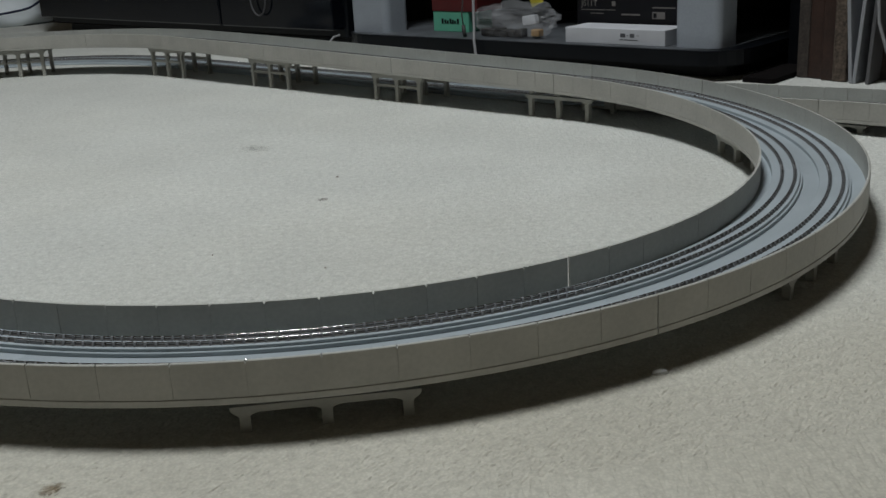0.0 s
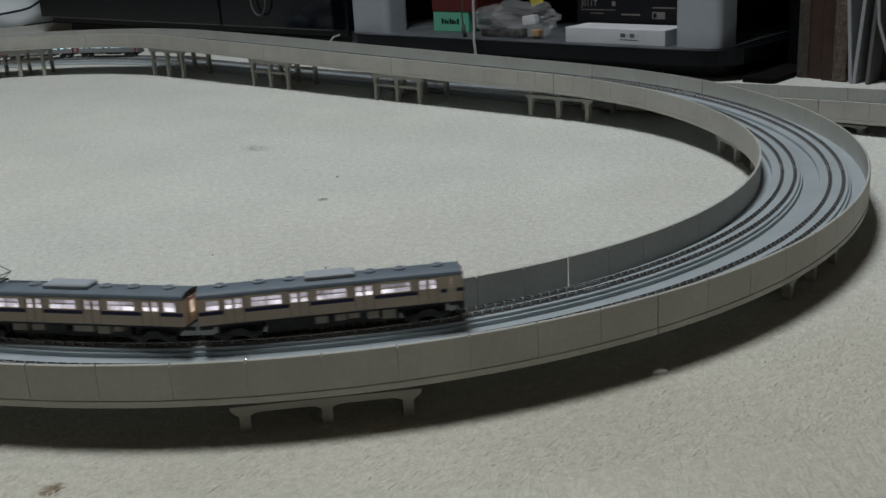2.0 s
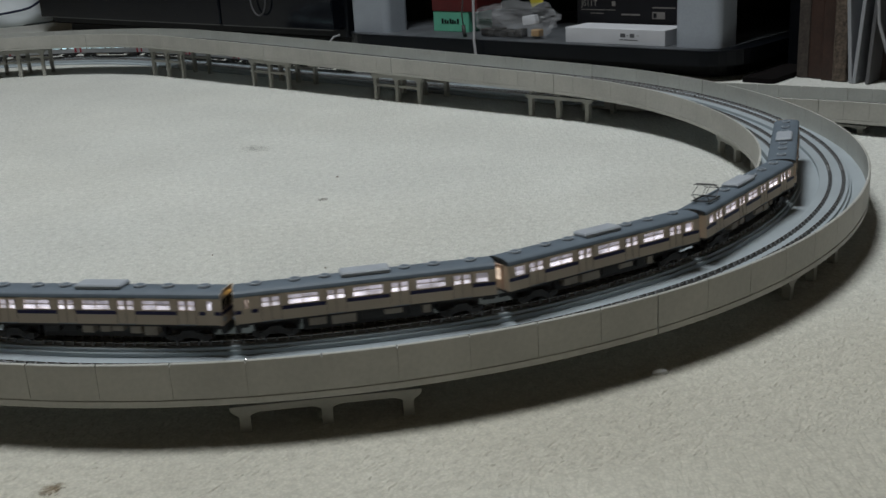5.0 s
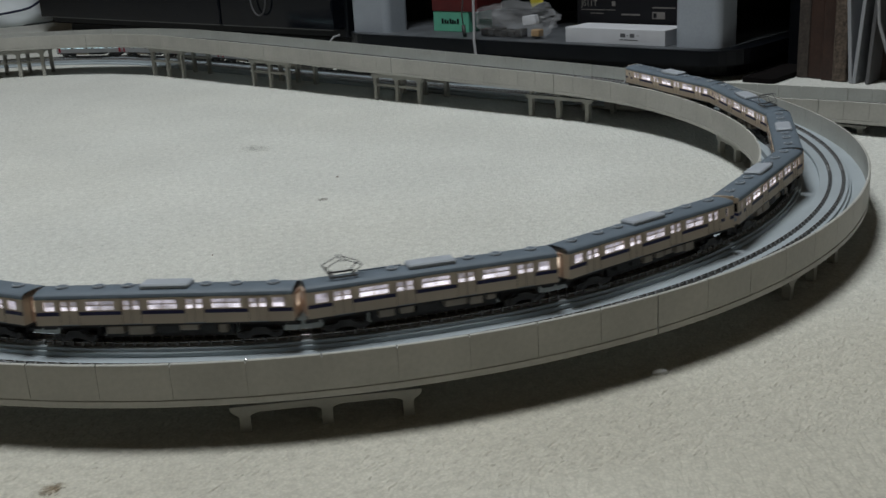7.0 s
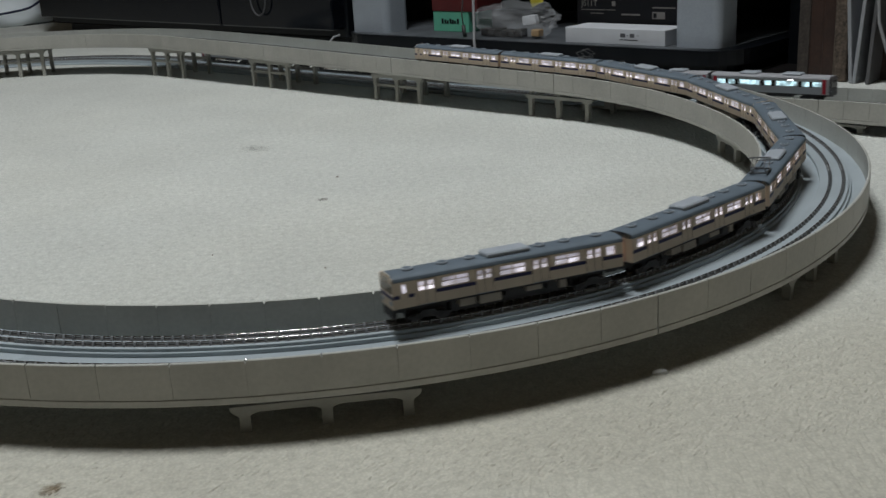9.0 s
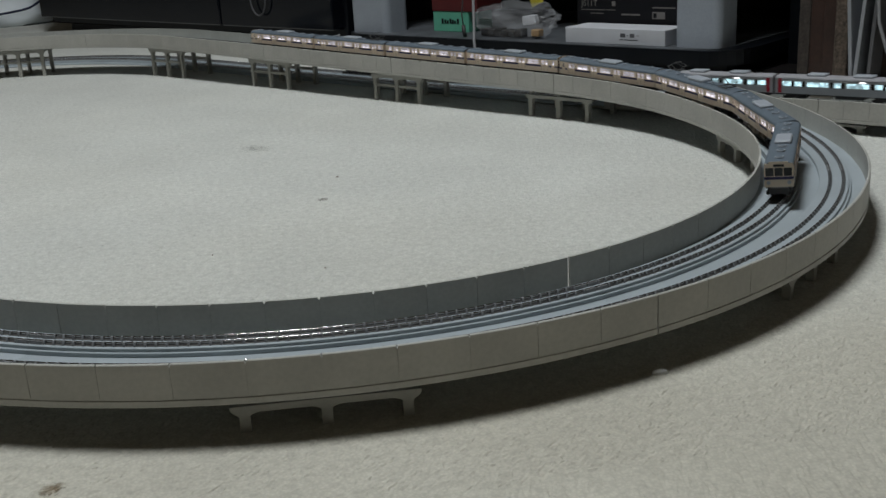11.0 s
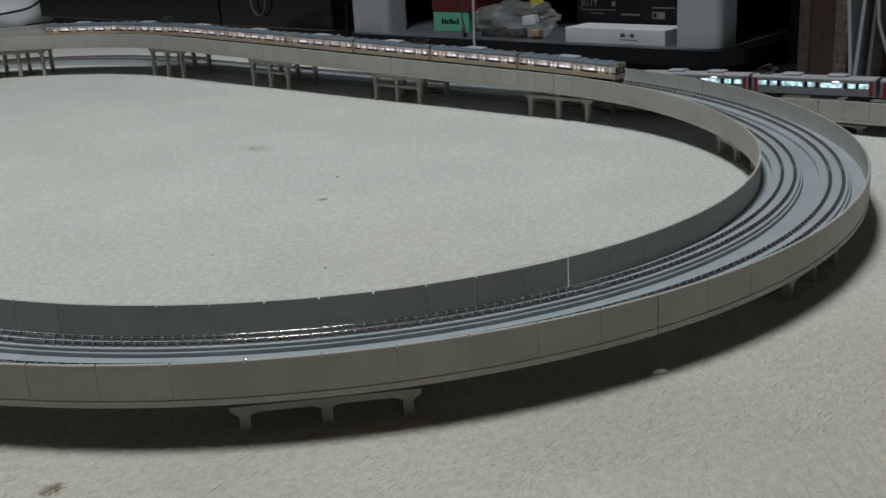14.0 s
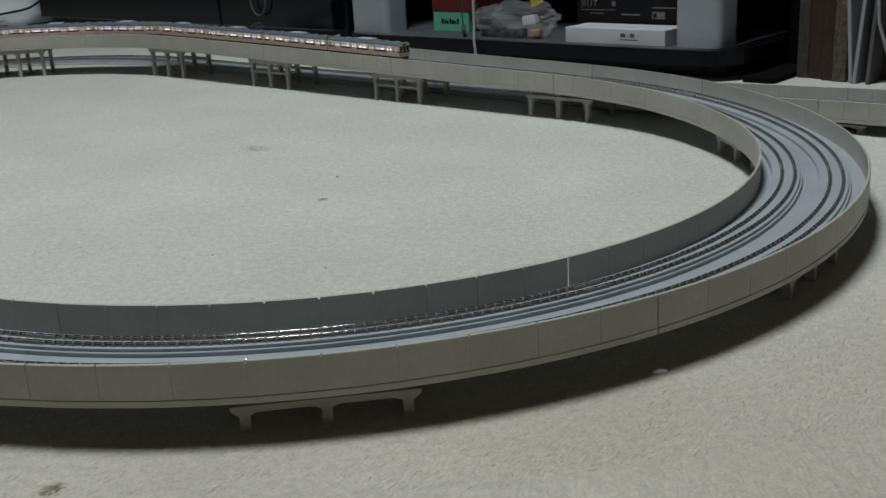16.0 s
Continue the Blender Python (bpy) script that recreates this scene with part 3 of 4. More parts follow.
def bogies(car, mat):
    out = []
    for x in (-46.0, 46.0):
        b = new("bogie")
        b.parent = car.root
        b.location = (x / 1000, 0, 0)
        car.box("bogie_frame", mat, (-11, 11, -2.5, 2.5, 2.2, 7.6), 0.3, parent=b)
        for sign in (-1, 1):
            g = Geo()
            ya, yb = sorted((sign * 6.3, sign * 7.6))
            g.prism([(-11.5, 2.6), (-9.5, 1.5), (-5.5, 1.5), (-3.0, 2.8), (3.0, 2.8), (5.5, 1.5), (9.5, 1.5), (11.5, 2.6), (11.5, 4.4), (4.5, 5.0), (3.0, 6.6), (-3.0, 6.6), (-4.5, 5.0), (-11.5, 4.4)], ya, yb)
            for xa in (-7.5, 7.5):
                g.box(xa - 1.4, xa + 1.4, min(ya, ya + sign * 0.6), max(yb, yb + sign * 0.6), 1.9, 4.0, 0.2)
            part("side_frame", g.move(MM), mat, b)
        for xa in (-7.0, 7.0):
            for sign in (-1, 1):
                g = Geo()
                ya, yb = sorted((sign * 3.9, sign * 5.3))
                g.wheel(xa, ya, yb, 2.75, 2.75)
                ya, yb = sorted((sign * 3.5, sign * 3.9))
                g.wheel(xa, ya, yb, 2.75, 3.2)
                part("wheel", g.move(MM), M_RAIL_DARK, b, smooth=False)
            part("axle", Geo().wheel(xa, -3.6, 3.6, 2.75, 0.7, 8).move(MM), M_RAIL_DARK, b)
        out.append(b)
    return out


def pantograph(car, x, mat, z):
    """A folded-diamond current collector, raised."""
    p = new("pantograph")
    p.parent = car.root
    car.boxes("base_frame", mat, [(x - 7, x + 7, -5.5, -4.7, z, z + 0.9), (x - 7, x + 7, 4.7, 5.5, z, z + 0.9), (x - 6.4, x - 5.4, -5, 5, z, z + 0.9), (x + 5.4, x + 6.4, -5, 5, z, z + 0.9)], parent=p)
    for y in (-4.2, 4.2):
        for sgn in (-1, 1):
            part("lower_arm", Geo().tube([(x + sgn * 4.0, y, z + 0.8), (x + sgn * 9.5, y, z + 5.0)], 0.28, 6).move(MM), mat, p)
            part("upper_arm", Geo().tube([(x + sgn * 9.5, y, z + 5.0), (x + sgn * 0.8, y * 0.9, z + 8.9)], 0.24, 6).move(MM), mat, p)
    for sgn in (-1, 1):
        part("hinge_bar", Geo().tube([(x + sgn * 9.5, -4.4, z + 5.0), (x + sgn * 9.5, 4.4, z + 5.0)], 0.25, 6).move(MM), mat, p)
        part("contact_strip", Geo().tube([(x + sgn * 0.9, -7.0, z + 8.5), (x + sgn * 0.9, -5.4, z + 9.1), (x + sgn * 0.9, 5.4, z + 9.1), (x + sgn * 0.9, 7.0, z + 8.5)], 0.32, 6).move(MM), mat, p)


def commuter_car(name, label, cab_front=False, cab_rear=False, panto=False):
    """Beige car with four double doors a side, blue window bands, slate roof, one roof unit."""
    c = Car(name, label, "cars of the beige train")
    half, y = 65.1, 9.3
    z0, w0, w1, z1 = 7.5, 14.9, 19.6, 21.4
    openings = []
    doors = (-47.6, -15.9, 15.9, 47.6)
    for d in doors:
        openings += [(d - 4.1, d - 0.7), (d + 0.7, d + 4.1)]
    for m in (-31.75, 0.0, 31.75):
        openings.append((m - 7.2, m + 7.2))
    for end, cab in ((-1, cab_rear), (1, cab_front)):
        a, b = (end * 60.7, end * 54.9) if not cab else (end * 60.6, end * 58.2)
        openings.append((min(a, b), max(a, b)))
    openings.sort()
    side_walls(c, half, (z0, w0, w1, z1, y), openings, M_BEIGE)
    for sign in (-1, 1):
        ys = sorted((sign * y, sign * (y + 0.12)))
        for d in doors:
            g = Geo()
            for a, b, lo, hi in ((d - 4.9, d - 4.65, 7.8, 20.6), (d + 4.65, d + 4.9, 7.8, 20.6), (d - 0.12, d + 0.12, 7.8, 20.6), (d - 4.9, d + 4.9, 20.6, 20.85)):
                g.box(a, b, ys[0], ys[1], lo, hi)
            part("door", g.move(MM), M_BEIGE_SEAM, c.root, "double door outline on beige side")
            c.box("door_step", M_UNIT, (d - 4.6, d + 4.6, *sorted((sign * y, sign * (y + 0.25))), 7.5, 7.8))
        for m in (-31.75, 0.0, 31.75):
            c.box("blue_band", M_BLUE, (m - 10.8, m + 10.8, ys[0], ys[1] + 0.0, 12.5, 14.4), label="deep blue band under windows")
        for end, cab in ((-1, cab_rear), (1, cab_front)):
            a, b = sorted((end * 64.8, end * 52.8)) if not cab else sorted((end * 57.2, end * 54.0))
            c.box("blue_band", M_BLUE, (a, b, ys[0], ys[1], 12.5, 14.4))
            if cab:
                a, b = sorted((end * 65.0, end * 61.8))
                c.box("blue_band", M_BLUE, (a, b, ys[0], ys[1], 12.5, 14.4))
        g = Geo()
        for m in (-31.75, 0.0, 31.75):
            g.box(m - 0.25, m + 0.25, *sorted((sign * (y - 0.2), sign * (y - 0.6))), w0, w1)
            g.box(m - 7.2, m + 7.2, *sorted((sign * (y - 0.2), sign * (y - 0.6))), 17.3, 17.7)
        for d in doors:
            g.box(d - 4.1, d + 4.1, *sorted((sign * (y - 0.2), sign * (y - 0.6))), 16.9, 17.3)
        part("window_frame", g.move(MM), M_BEIGE, c.root)
    part("roof", arched_roof(half, y, z1, 2.9), M_ROOF, c.root, "slate grey arched roof")
    xa, xb = -half + (8.5 if cab_rear else 4), half - (8.5 if cab_front else 4)
    # inner boxes glow in place of interior lamps, bright below and dim above
    c.box("lit_seat_row", M_LIT, (xa, xb, -y + 2.2, y - 2.2, 10.5, 16.3), label="glowing white interior lining")
    c.box("lit_interior", M_LIT_DIM, (xa, xb, -y + 2.5, y - 2.5, 16.3, 20.4), label="dimly glowing lavender interior lining")
    c.box("floor_plate", M_UNDER, (-half, half, -y + 0.8, y - 0.8, 6.3, 7.5))
    ac = Geo()
    ac.box(-12.5, 12.5, -5.7, 5.7, 23.7, 26.5, 0.8)
    part("roof_unit", ac.move(MM), M_UNIT, c.root, "light grey air-conditioning box")
    for x in (-54, -35, -20, 20, 35, 54):
        if panto and x < -30:
            continue
        v = part("ventilator", Geo().disc(x, 0, 24.1, 24.7, 2.0, 2.0).disc(x, 0, 24.7, 25.4, 3.2, 2.9).move(MM), M_VENT, c.root, "round grey roof ventilator")
        part("cap", Geo().disc(x, 0, 25.4, 25.6, 2.2, 1.9).move(MM), M_ROOF, v)
    if panto:
        pantograph(c, -45.3, M_PANTO, 25.0)
        part("cable_duct", Geo().tube([(-37, 3, 25.1), (-14, 4, 24.8)], 0.4, 6).move(MM), M_ROOF, c.root)
    rnd = random.Random(len(name) + 7 * panto + 3 * cab_front)
    # block added to keep light from showing through under the car
    c.box("centre_sill", M_UNDER, (-33, 33, -3.4, 3.4, -1.2, 6.3), 0.3)
    x = -30.0
    while x < 28:
        w = rnd.uniform(5, 13)
        for sign in (-1, 1):
            depth = rnd.uniform(1.6, 3.8)
            c.box("underfloor_box", M_UNDER_GREY if rnd.random() < 0.6 else M_UNDER, (x, min(x + w, 31), *sorted((sign * 3.5, sign * 8.6)), depth, 6.3), 0.25)
        x += w + rnd.uniform(1.0, 4.0)
    for end, cab in ((-1, cab_rear), (1, cab_front)):
        xa, xb = sorted((end * half, end * (half - 0.8)))
        if cab:
            xf, xg = sorted((end * half, end * (half + 0.5)))
            xi, xj = sorted((end * half, end * (half + 0.7)))
            c.boxes("end_wall", M_BEIGE, [(xf, xg, -y, y, 7.2, 14.6), (xf, xg, -y, y, 20.2, 23.2), (xf, xg, -y, -y + 0.9, 14.6, 20.2), (xf, xg, y - 0.9, y, 14.6, 20.2), (xf, xg, -3.2, -2.6, 14.6, 20.2), (xf, xg, 2.6, 3.2, 14.6, 20.2), (xa, xb, -y, y, 7.2, 10.0), (xf, xg, -6.2, 6.2, 23.2, 24.4)], label="beige cab front")
            c.box("windscreen", M_GLASS_DARK, (*sorted((end * (half - 0.3), end * (half + 0.25))), -y + 0.8, y - 0.8, 14.5, 20.3), label="dark glazed windscreen")
            c.box("blue_band", M_BLUE, (xi, xj, -y, y, 12.4, 14.2))
            c.box("skirt", M_UNDER, (*sorted((end * (half - 2), end * (half + 0.9))), -6.5, 6.5, 2.2, 7.0), 0.4)
            for yy in (-6.6, 6.6):
                g = Geo().disc(0, 0, 0, 0.5, 1.3, 1.2, 12)
                m = pose(end * (half + 0.5), yy, 10.2, 0, 90 * end, 0)
                part("headlight", g.move(MM @ m), M_UNIT, c.root, "round headlight")
            c.box("destination_sign", M_AMBER if end > 0 else M_GLASS_DARK, (*sorted((end * (half + 0.45), end * (half + 0.62))), -3.4, 3.4, 21.0, 22.6), label="small destination sign")
        else:
            arch = [(y - 0.75, 7.5)] + [((y - 0.75) * math.cos(math.pi * i / 12), 21.2 + 2.7 * math.sin(math.pi * i / 12) ** 0.62) for i in range(13)] + [(-y + 0.75, 7.5)]
            part("end_wall", Geo().ring_sweep([[(x, p, q) for p, q in arch] for x in (xa, xb)]).move(MM), M_BEIGE, c.root, "beige end wall")
            xf, xg = sorted((end * half, end * (half + 0.7)))
            c.boxes("gangway", M_GANGWAY, [(xf, xg, -4.2, -3.0, 7.8, 20.6), (xf, xg, 3.0, 4.2, 7.8, 20.6), (xf, xg, -4.2, 4.2, 19.6, 20.8)], label="brown gangway bellows")
            # pane made to glow for the warm light in the gap between cars
            c.box("end_door", M_LIT_WARM, (*sorted((end * half, end * (half + 0.1))), -2.3, 2.3, 12.5, 18.5), label="glowing end door pane, for warm light between cars")
        c.box("coupler", M_UNDER, (*sorted((end * (half - 6), end * (half + 1.0))), -1.0, 1.0, 2.8, 4.4), 0.2)
    c.bogies = bogies(c, M_UNDER)
    return c


def silver_car(name, label, cab_front=False, cab_rear=False, panto=False):
    """Silver car with red ends, broad lit windows, black door bays and grey roof boxes."""
    c = Car(name, label, "cars of the silver train")
    half, y = 65.6, 9.5
    z0, w0, w1, z1 = 5.8, 13.6, 18.4, 21.6
    openings = []
    for d in (-41.0, 0.0, 41.0):
        openings.append((d - 3.8, d + 3.8))
    for m in (-20.5, 20.5):
        openings.append((m - 11.0, m + 11.0))
    for e in (-53.0, 53.0):
        openings.append((e - 4.6, e + 4.6))
    openings.sort()
    side_walls(c, half, (z0, w0, w1, z1, y), openings, M_SILVER)
    for sign in (-1, 1):
        for d in (-41.0, 0.0, 41.0):
            for q in (-1, 1):
                a, b = sorted((d + q * 4.2, d + q * 7.4))
                c.box("door_pillar", M_GLASS_DARK, (a, b, *sorted((sign * y, sign * (y + 0.12))), 13.0, 19.0), label="black glazed pillar beside door")
        for e in (-1, 1):
            a, b = sorted((e * 58.6, e * 62.4))
            c.box("red_panel", M_RED, (a, b, *sorted((sign * y, sign * (y + 0.14))), 6.4, 21.0), label="dark red side panel")
    part("roof", arched_roof(half, y, z1, 2.6), M_SILVER_ROOF, c.root, "pale grey arched roof")
    c.box("lit_interior", M_LIT_COLD, (-half + 5, half - 5, -y + 2.2, y - 2.2, 10.5, 20.4), label="glowing cold white interior lining")
    c.box("side_lamp", M_LAMP_ON, (22, 28, -y - 0.25, -y, 19.2, 20.2), label="bright side lamp")
    c.box("floor_plate", M_UNDER, (-half, half, -y + 0.8, y - 0.8, 4.9, 5.8))
    for x0, x1 in ((-34, -14), (14, 34)):
        part("roof_unit", Geo().box(x0, x1, -6.4, 6.4, 23.6, 26.2, 0.8).move(MM), M_UNIT, c.root, "pale grey air-conditioning box")
    if panto:
        pantograph(c, -52.0, M_PANTO, 24.4)
    for sign in (-1, 1):
        c.box("underfloor_box", M_UNDER_GREY, (-28, -6, *sorted((sign * 3.5, sign * 8.8)), 2.2, 4.9), 0.3)
        c.box("underfloor_box", M_UNDER, (-2, 27, *sorted((sign * 3.5, sign * 8.6)), 2.0, 4.9), 0.3)
    for end, cab in ((-1, cab_rear), (1, cab_front)):
        xa, xb = sorted((end * half, end * (half - 0.8)))
        if cab:
            g = Geo()
            prof = [(y - 0.2, 4.2), (y - 0.2, 12.6), (y - 0.4, 21.4), (y - 3, 23.6), (-y + 3, 23.6), (-y + 0.4, 21.4), (-y + 0.2, 12.6), (-y + 0.2, 4.2)]
            g.ring_sweep([[(end * x, a * f, 4.2 + (b - 4.2) * f2) for a, b in prof] for x, f, f2 in ((half - 0.8, 1, 1), (half + 0.6, 0.97, 0.97), (half + 1.4, 0.88, 0.9))])
            part("cab_front", g.move(MM), M_CAB_DARK, c.root, "dark grey cab nose")
            c.box("windscreen", M_GLASS_DARK, (*sorted((end * (half + 0.8), end * (half + 1.6))), -7.2, 7.2, 12.6, 19.6), 0.3, label="black windscreen")
            for yy in (-6.4, 6.4):
                c.box("headlight", M_UNIT, (*sorted((end * (half + 0.9), end * (half + 1.6))), yy - 1.1, yy + 1.1, 8.4, 9.6), 0.2, label="small square headlight")
        else:
            c.box("end_wall", M_SILVER, (xa, xb, -y, y, 5.8, 23.4), label="silver end wall")
            xf, xg = sorted((end * half, end * (half + 1.3)))
            c.box("gangway", M_UNDER, (xf, xg, -4.4, 4.4, 6.2, 20.6), 0.4, label="black gangway bellows")
        c.box("coupler", M_UNDER, (*sorted((end * (half - 6), end * (half + 1.0))), -1.0, 1.0, 2.8, 4.4), 0.2)
    c.bogies = bogies(c, M_UNDER)
    return c


def pane_material():
    m = bpy.data.materials.new("window_glass")
    m.use_nodes = True
    nt = m.node_tree
    g, tr, mix = nt.nodes.new("ShaderNodeBsdfGlossy"), nt.nodes.new("ShaderNodeBsdfTransparent"), nt.nodes.new("ShaderNodeMixShader")
    g.inputs["Roughness"].default_value = 0.08
    tr.inputs["Color"].default_value = (0.82, 0.82, 0.86, 1)
    mix.inputs[0].default_value = 0.06
    nt.links.new(tr.outputs[0], mix.inputs[1])
    nt.links.new(g.outputs[0], mix.inputs[2])
    nt.links.new(mix.outputs[0], nt.nodes["Material Output"].inputs[0])
    return m


M_PANE = pane_material()
M_RAIL_DARK = material("wheel_dark_metal", (0.10, 0.09, 0.085), rough=0.4, metal=0.8, vary=0.1, scale=100)
M_BEIGE_SEAM = material("door_seam_brown", (0.27, 0.185, 0.11), rough=0.5, vary=0.08, scale=80)
M_VENT = material("ventilator_grey", (0.29, 0.32, 0.355), rough=0.55, vary=0.08, scale=150)
M_AMBER = glowing("amber_sign", (1.0, 0.55, 0.12), 0.7, low=0.3)
M_LIT_WARM = glowing("glow_end_door", (1.0, 0.80, 0.62), 0.75, low=0.4)
M_CAB_DARK = material("cab_nose_dark_grey", (0.09, 0.085, 0.09), rough=0.35, vary=0.1, scale=80)

LABEL_B = "beige model train car with blue bands, lit windows"
LABEL_S = "silver model train car with red ends, lit windows"
beige_train = []
for unit in range(2):
    beige_train.append(commuter_car("train_car", LABEL_B + ", front cab", cab_front=True))
    beige_train.append(commuter_car("train_car", LABEL_B + ", raised pantograph", panto=True))
    beige_train.append(commuter_car("train_car", LABEL_B))
    beige_train.append(commuter_car("train_car", LABEL_B + ", rear cab", cab_rear=True))
silver_train = []
for size in (3, 2, 3):
    for k in range(size):
        tail = ", dark cab" if k in (0, size - 1) else ""
        silver_train.append(silver_car("train_car", LABEL_S + tail, cab_front=k == 0, cab_rear=k == size - 1, panto=k == size - 2))

# ---- the rack and its load ----
def at(n, t, z=0.0, turn=0.0):
    """A pose whose x runs along the straights towards the front and y away from the loop."""
    x, y = spot(n, t)
    return pose(x, y, z, 0, 0, HEAD - 180 + turn)


def rounded(x0, x1, y0, y1, r, n=8):
    out = []
    for cx, cy, a in ((x1 - r, y0 + r, -90), (x1 - r, y1 - r, 0), (x0 + r, y1 - r, 90), (x0 + r, y0 + r, 180)):
        out += [(cx + r * math.cos(radians(a + 90 * i / n)), cy + r * math.sin(radians(a + 90 * i / n))) for i in range(n + 1)]
    return out


def rack():
    # x from 0 at the far end to 0.75 at the front end, y from the front edge backwards
    t = thing("television_rack", at(0.645, 0.668), "black lacquered rack with light grey posts and dusty boards", "rack")
    g = Geo().slab(rounded(0, 0.725, 0, 0.42, 0.06), 0.020, 0.0395)
    part("lower_board", g, M_BLACK, t, "black lacquered board")
    # dust left off the front end, where bare black stands in for shade
    part("board_top", Geo().slab(rounded(0.003, 0.698, 0.003, 0.417, 0.058), 0.0395, 0.0400), M_BLACK_TOP, t, "dusty dark board top")
    for x0, x1, y0 in ((0.014, 0.099, 0.022), (0.628, 0.694, 0.021)):
        part("post", Geo().slab(rounded(x0, x1, y0, y0 + 0.055, 0.012), 0.040, 0.42), M_POST, t, "light grey painted post")
    part("back_panel", Geo().box(0.03, 0.71, 0.39, 0.41, 0.04, 0.42, 0.001), M_BLACK, t)
    part("upper_board", Geo().slab(rounded(0, 0.725, 0, 0.42, 0.06), 0.42, 0.445), M_BLACK, t)
    for x in (0.08, 0.66):
        for y in (0.07, 0.35):
            part("foot", Geo().disc(x, y, 0, 0.020, 0.018, 0.018, 16), M_BLACK, t)
    # recessed black block added to keep the gap under the board dark
    part("base_fill", Geo().slab(rounded(0.03, 0.70, 0.045, 0.40, 0.04), 0.0, 0.0198), M_BLACK, t, "black block added to darken gap under board")


rack()


def text_on(parent, body, x, y, z, size, mat, name="lettering"):
    cu = bpy.data.curves.new(name, "FONT")
    cu.body, cu.size, cu.extrude = body, size, 0.00005
    ob = new(name, cu)
    ob.parent = parent
    ob.matrix_basis = pose(x, y, z, 90, 0, 0)
    cu.materials.append(mat)
    return ob


def boxes():
    t = thing("white_carton", at(0.664, 0.211, 0.040), "flat white card box with small grey print on rack", "box")
    part("carton", Geo().box(0, 0.160, 0, 0.055, 0, 0.0212, 0.0006), M_WHITE_BOX, t)
    for x0, x1, z0, z1 in ((0.091, 0.099, 0.0100, 0.0152), (0.101, 0.104, 0.0122, 0.0130), (0.106, 0.113, 0.0100, 0.0152), (0.090, 0.095, 0.0062, 0.0076), (0.097, 0.118, 0.0062, 0.0074), (0.115, 0.120, 0.0125, 0.0130)):
        part("print_bar", Geo().box(x0, x1, -0.0003, 0.0001, z0, z1), M_INK, t)
    t = thing("black_carton", at(0.727, 0.234, 0.040), "black printed card box standing on rack", "box")
    part("carton", Geo().box(0, 0.200, 0, 0.09, 0, 0.13, 0.0008), M_BLACK_CARD, t)
    text_on(t, "JS11T", 0.008, -0.0004, 0.0440, 0.0120, M_INK_PALE)
    for x0, x1, z0, z1 in ((0.060, 0.066, 0.0445, 0.0510), (0.008, 0.066, 0.0385, 0.0394), (0.024, 0.046, 0.0335, 0.0345), (0.076, 0.106, 0.0320, 0.0342), (0.126, 0.162, 0.0425, 0.0442)):
        part("print_bar", Geo().box(x0, x1, -0.0003, 0.0001, z0, z1), M_INK_PALE, t)
    part("print_plate", Geo().box(0.126, 0.146, -0.0004, 0.0001, 0.0280, 0.0375), M_INK_PALE, t, "small pale printed plate")
    part("print_bar", Geo().box(0.128, 0.133, -0.0006, -0.0004, 0.0295, 0.0360), M_BLACK_CARD, t)
    t = thing("green_carton", at(0.715, 0.509, 0.040), "mint green card box with dark red lid on rack", "box")
    part("carton", Geo().box(0, 0.075, 0, 0.06, 0, 0.032, 0.0006), M_GREEN, t)
    part("lid", Geo().box(-0.001, 0.095, -0.001, 0.061, 0.0322, 0.060, 0.0006), M_DARK_RED, t, "dark red card lid")
    for k, x in enumerate((0.018, 0.024, 0.029, 0.035, 0.040, 0.045, 0.051)):
        part("print_bar", Geo().box(x, x + 0.0042, -0.0003, 0.0001, 0.012 + 0.0006 * (k % 2), 0.0205 - 0.0014 * (k % 3)), M_BLACK_CARD, t)


boxes()


def bag():
    """A crumpled clear bag with dark and coloured small parts in it."""
    t = thing("plastic_bag", at(0.690, 0.325, 0.040), "crumpled clear plastic bag holding small dark and yellow parts", "bag")
    rnd = random.Random(4)
    bm = bmesh.new()
    bmesh.ops.create_icosphere(bm, subdivisions=4, radius=1.0)
    for v in bm.verts:
        d = v.co.copy()
        k = 0.82 + 0.30 * noise.noise(d * 1.7) + 0.16 * abs(noise.noise(d * 5.0 + Vector((3, 1, 2)))) + 0.06 * noise.noise(d * 12)
        v.co = Vector((0.012 + 0.090 * d.x * k, 0.030 * d.y * k, max(0.0, 0.024 + 0.034 * d.z * k)))
    me = bpy.data.meshes.new("film")
    bm.to_mesh(me)
    bm.free()
    me.materials.append(M_FILM)
    ob = new("film", me)
    ob.parent = t
    for k in range(6):
        x = -0.055 + 0.013 * k
        part("dark_part", Geo().box(x, x + 0.013, -0.010, 0.006, 0.001, 0.010 + 0.008 * rnd.random(), 0.001), M_UNDER, t)
    part("card_part", Geo().box(0.045, 0.060, -0.016, -0.004, 0.004, 0.014, 0.001), M_BROWN, t, "brown card piece")
    part("white_part", Geo().box(0.030, 0.054, -0.012, -0.002, 0.0145, 0.028, 0.001).move(pose(0, 0, 0, 0, -8, 0)), M_WHITE_BOX, t)
    part("yellow_part", Geo().box(0.060, 0.082, -0.008, -0.006, 0.046, 0.066, 0.0008).move(pose(0.004, 0, -0.020, 0, -22, 0)), M_YELLOW, t, "yellow plastic piece")


bag()


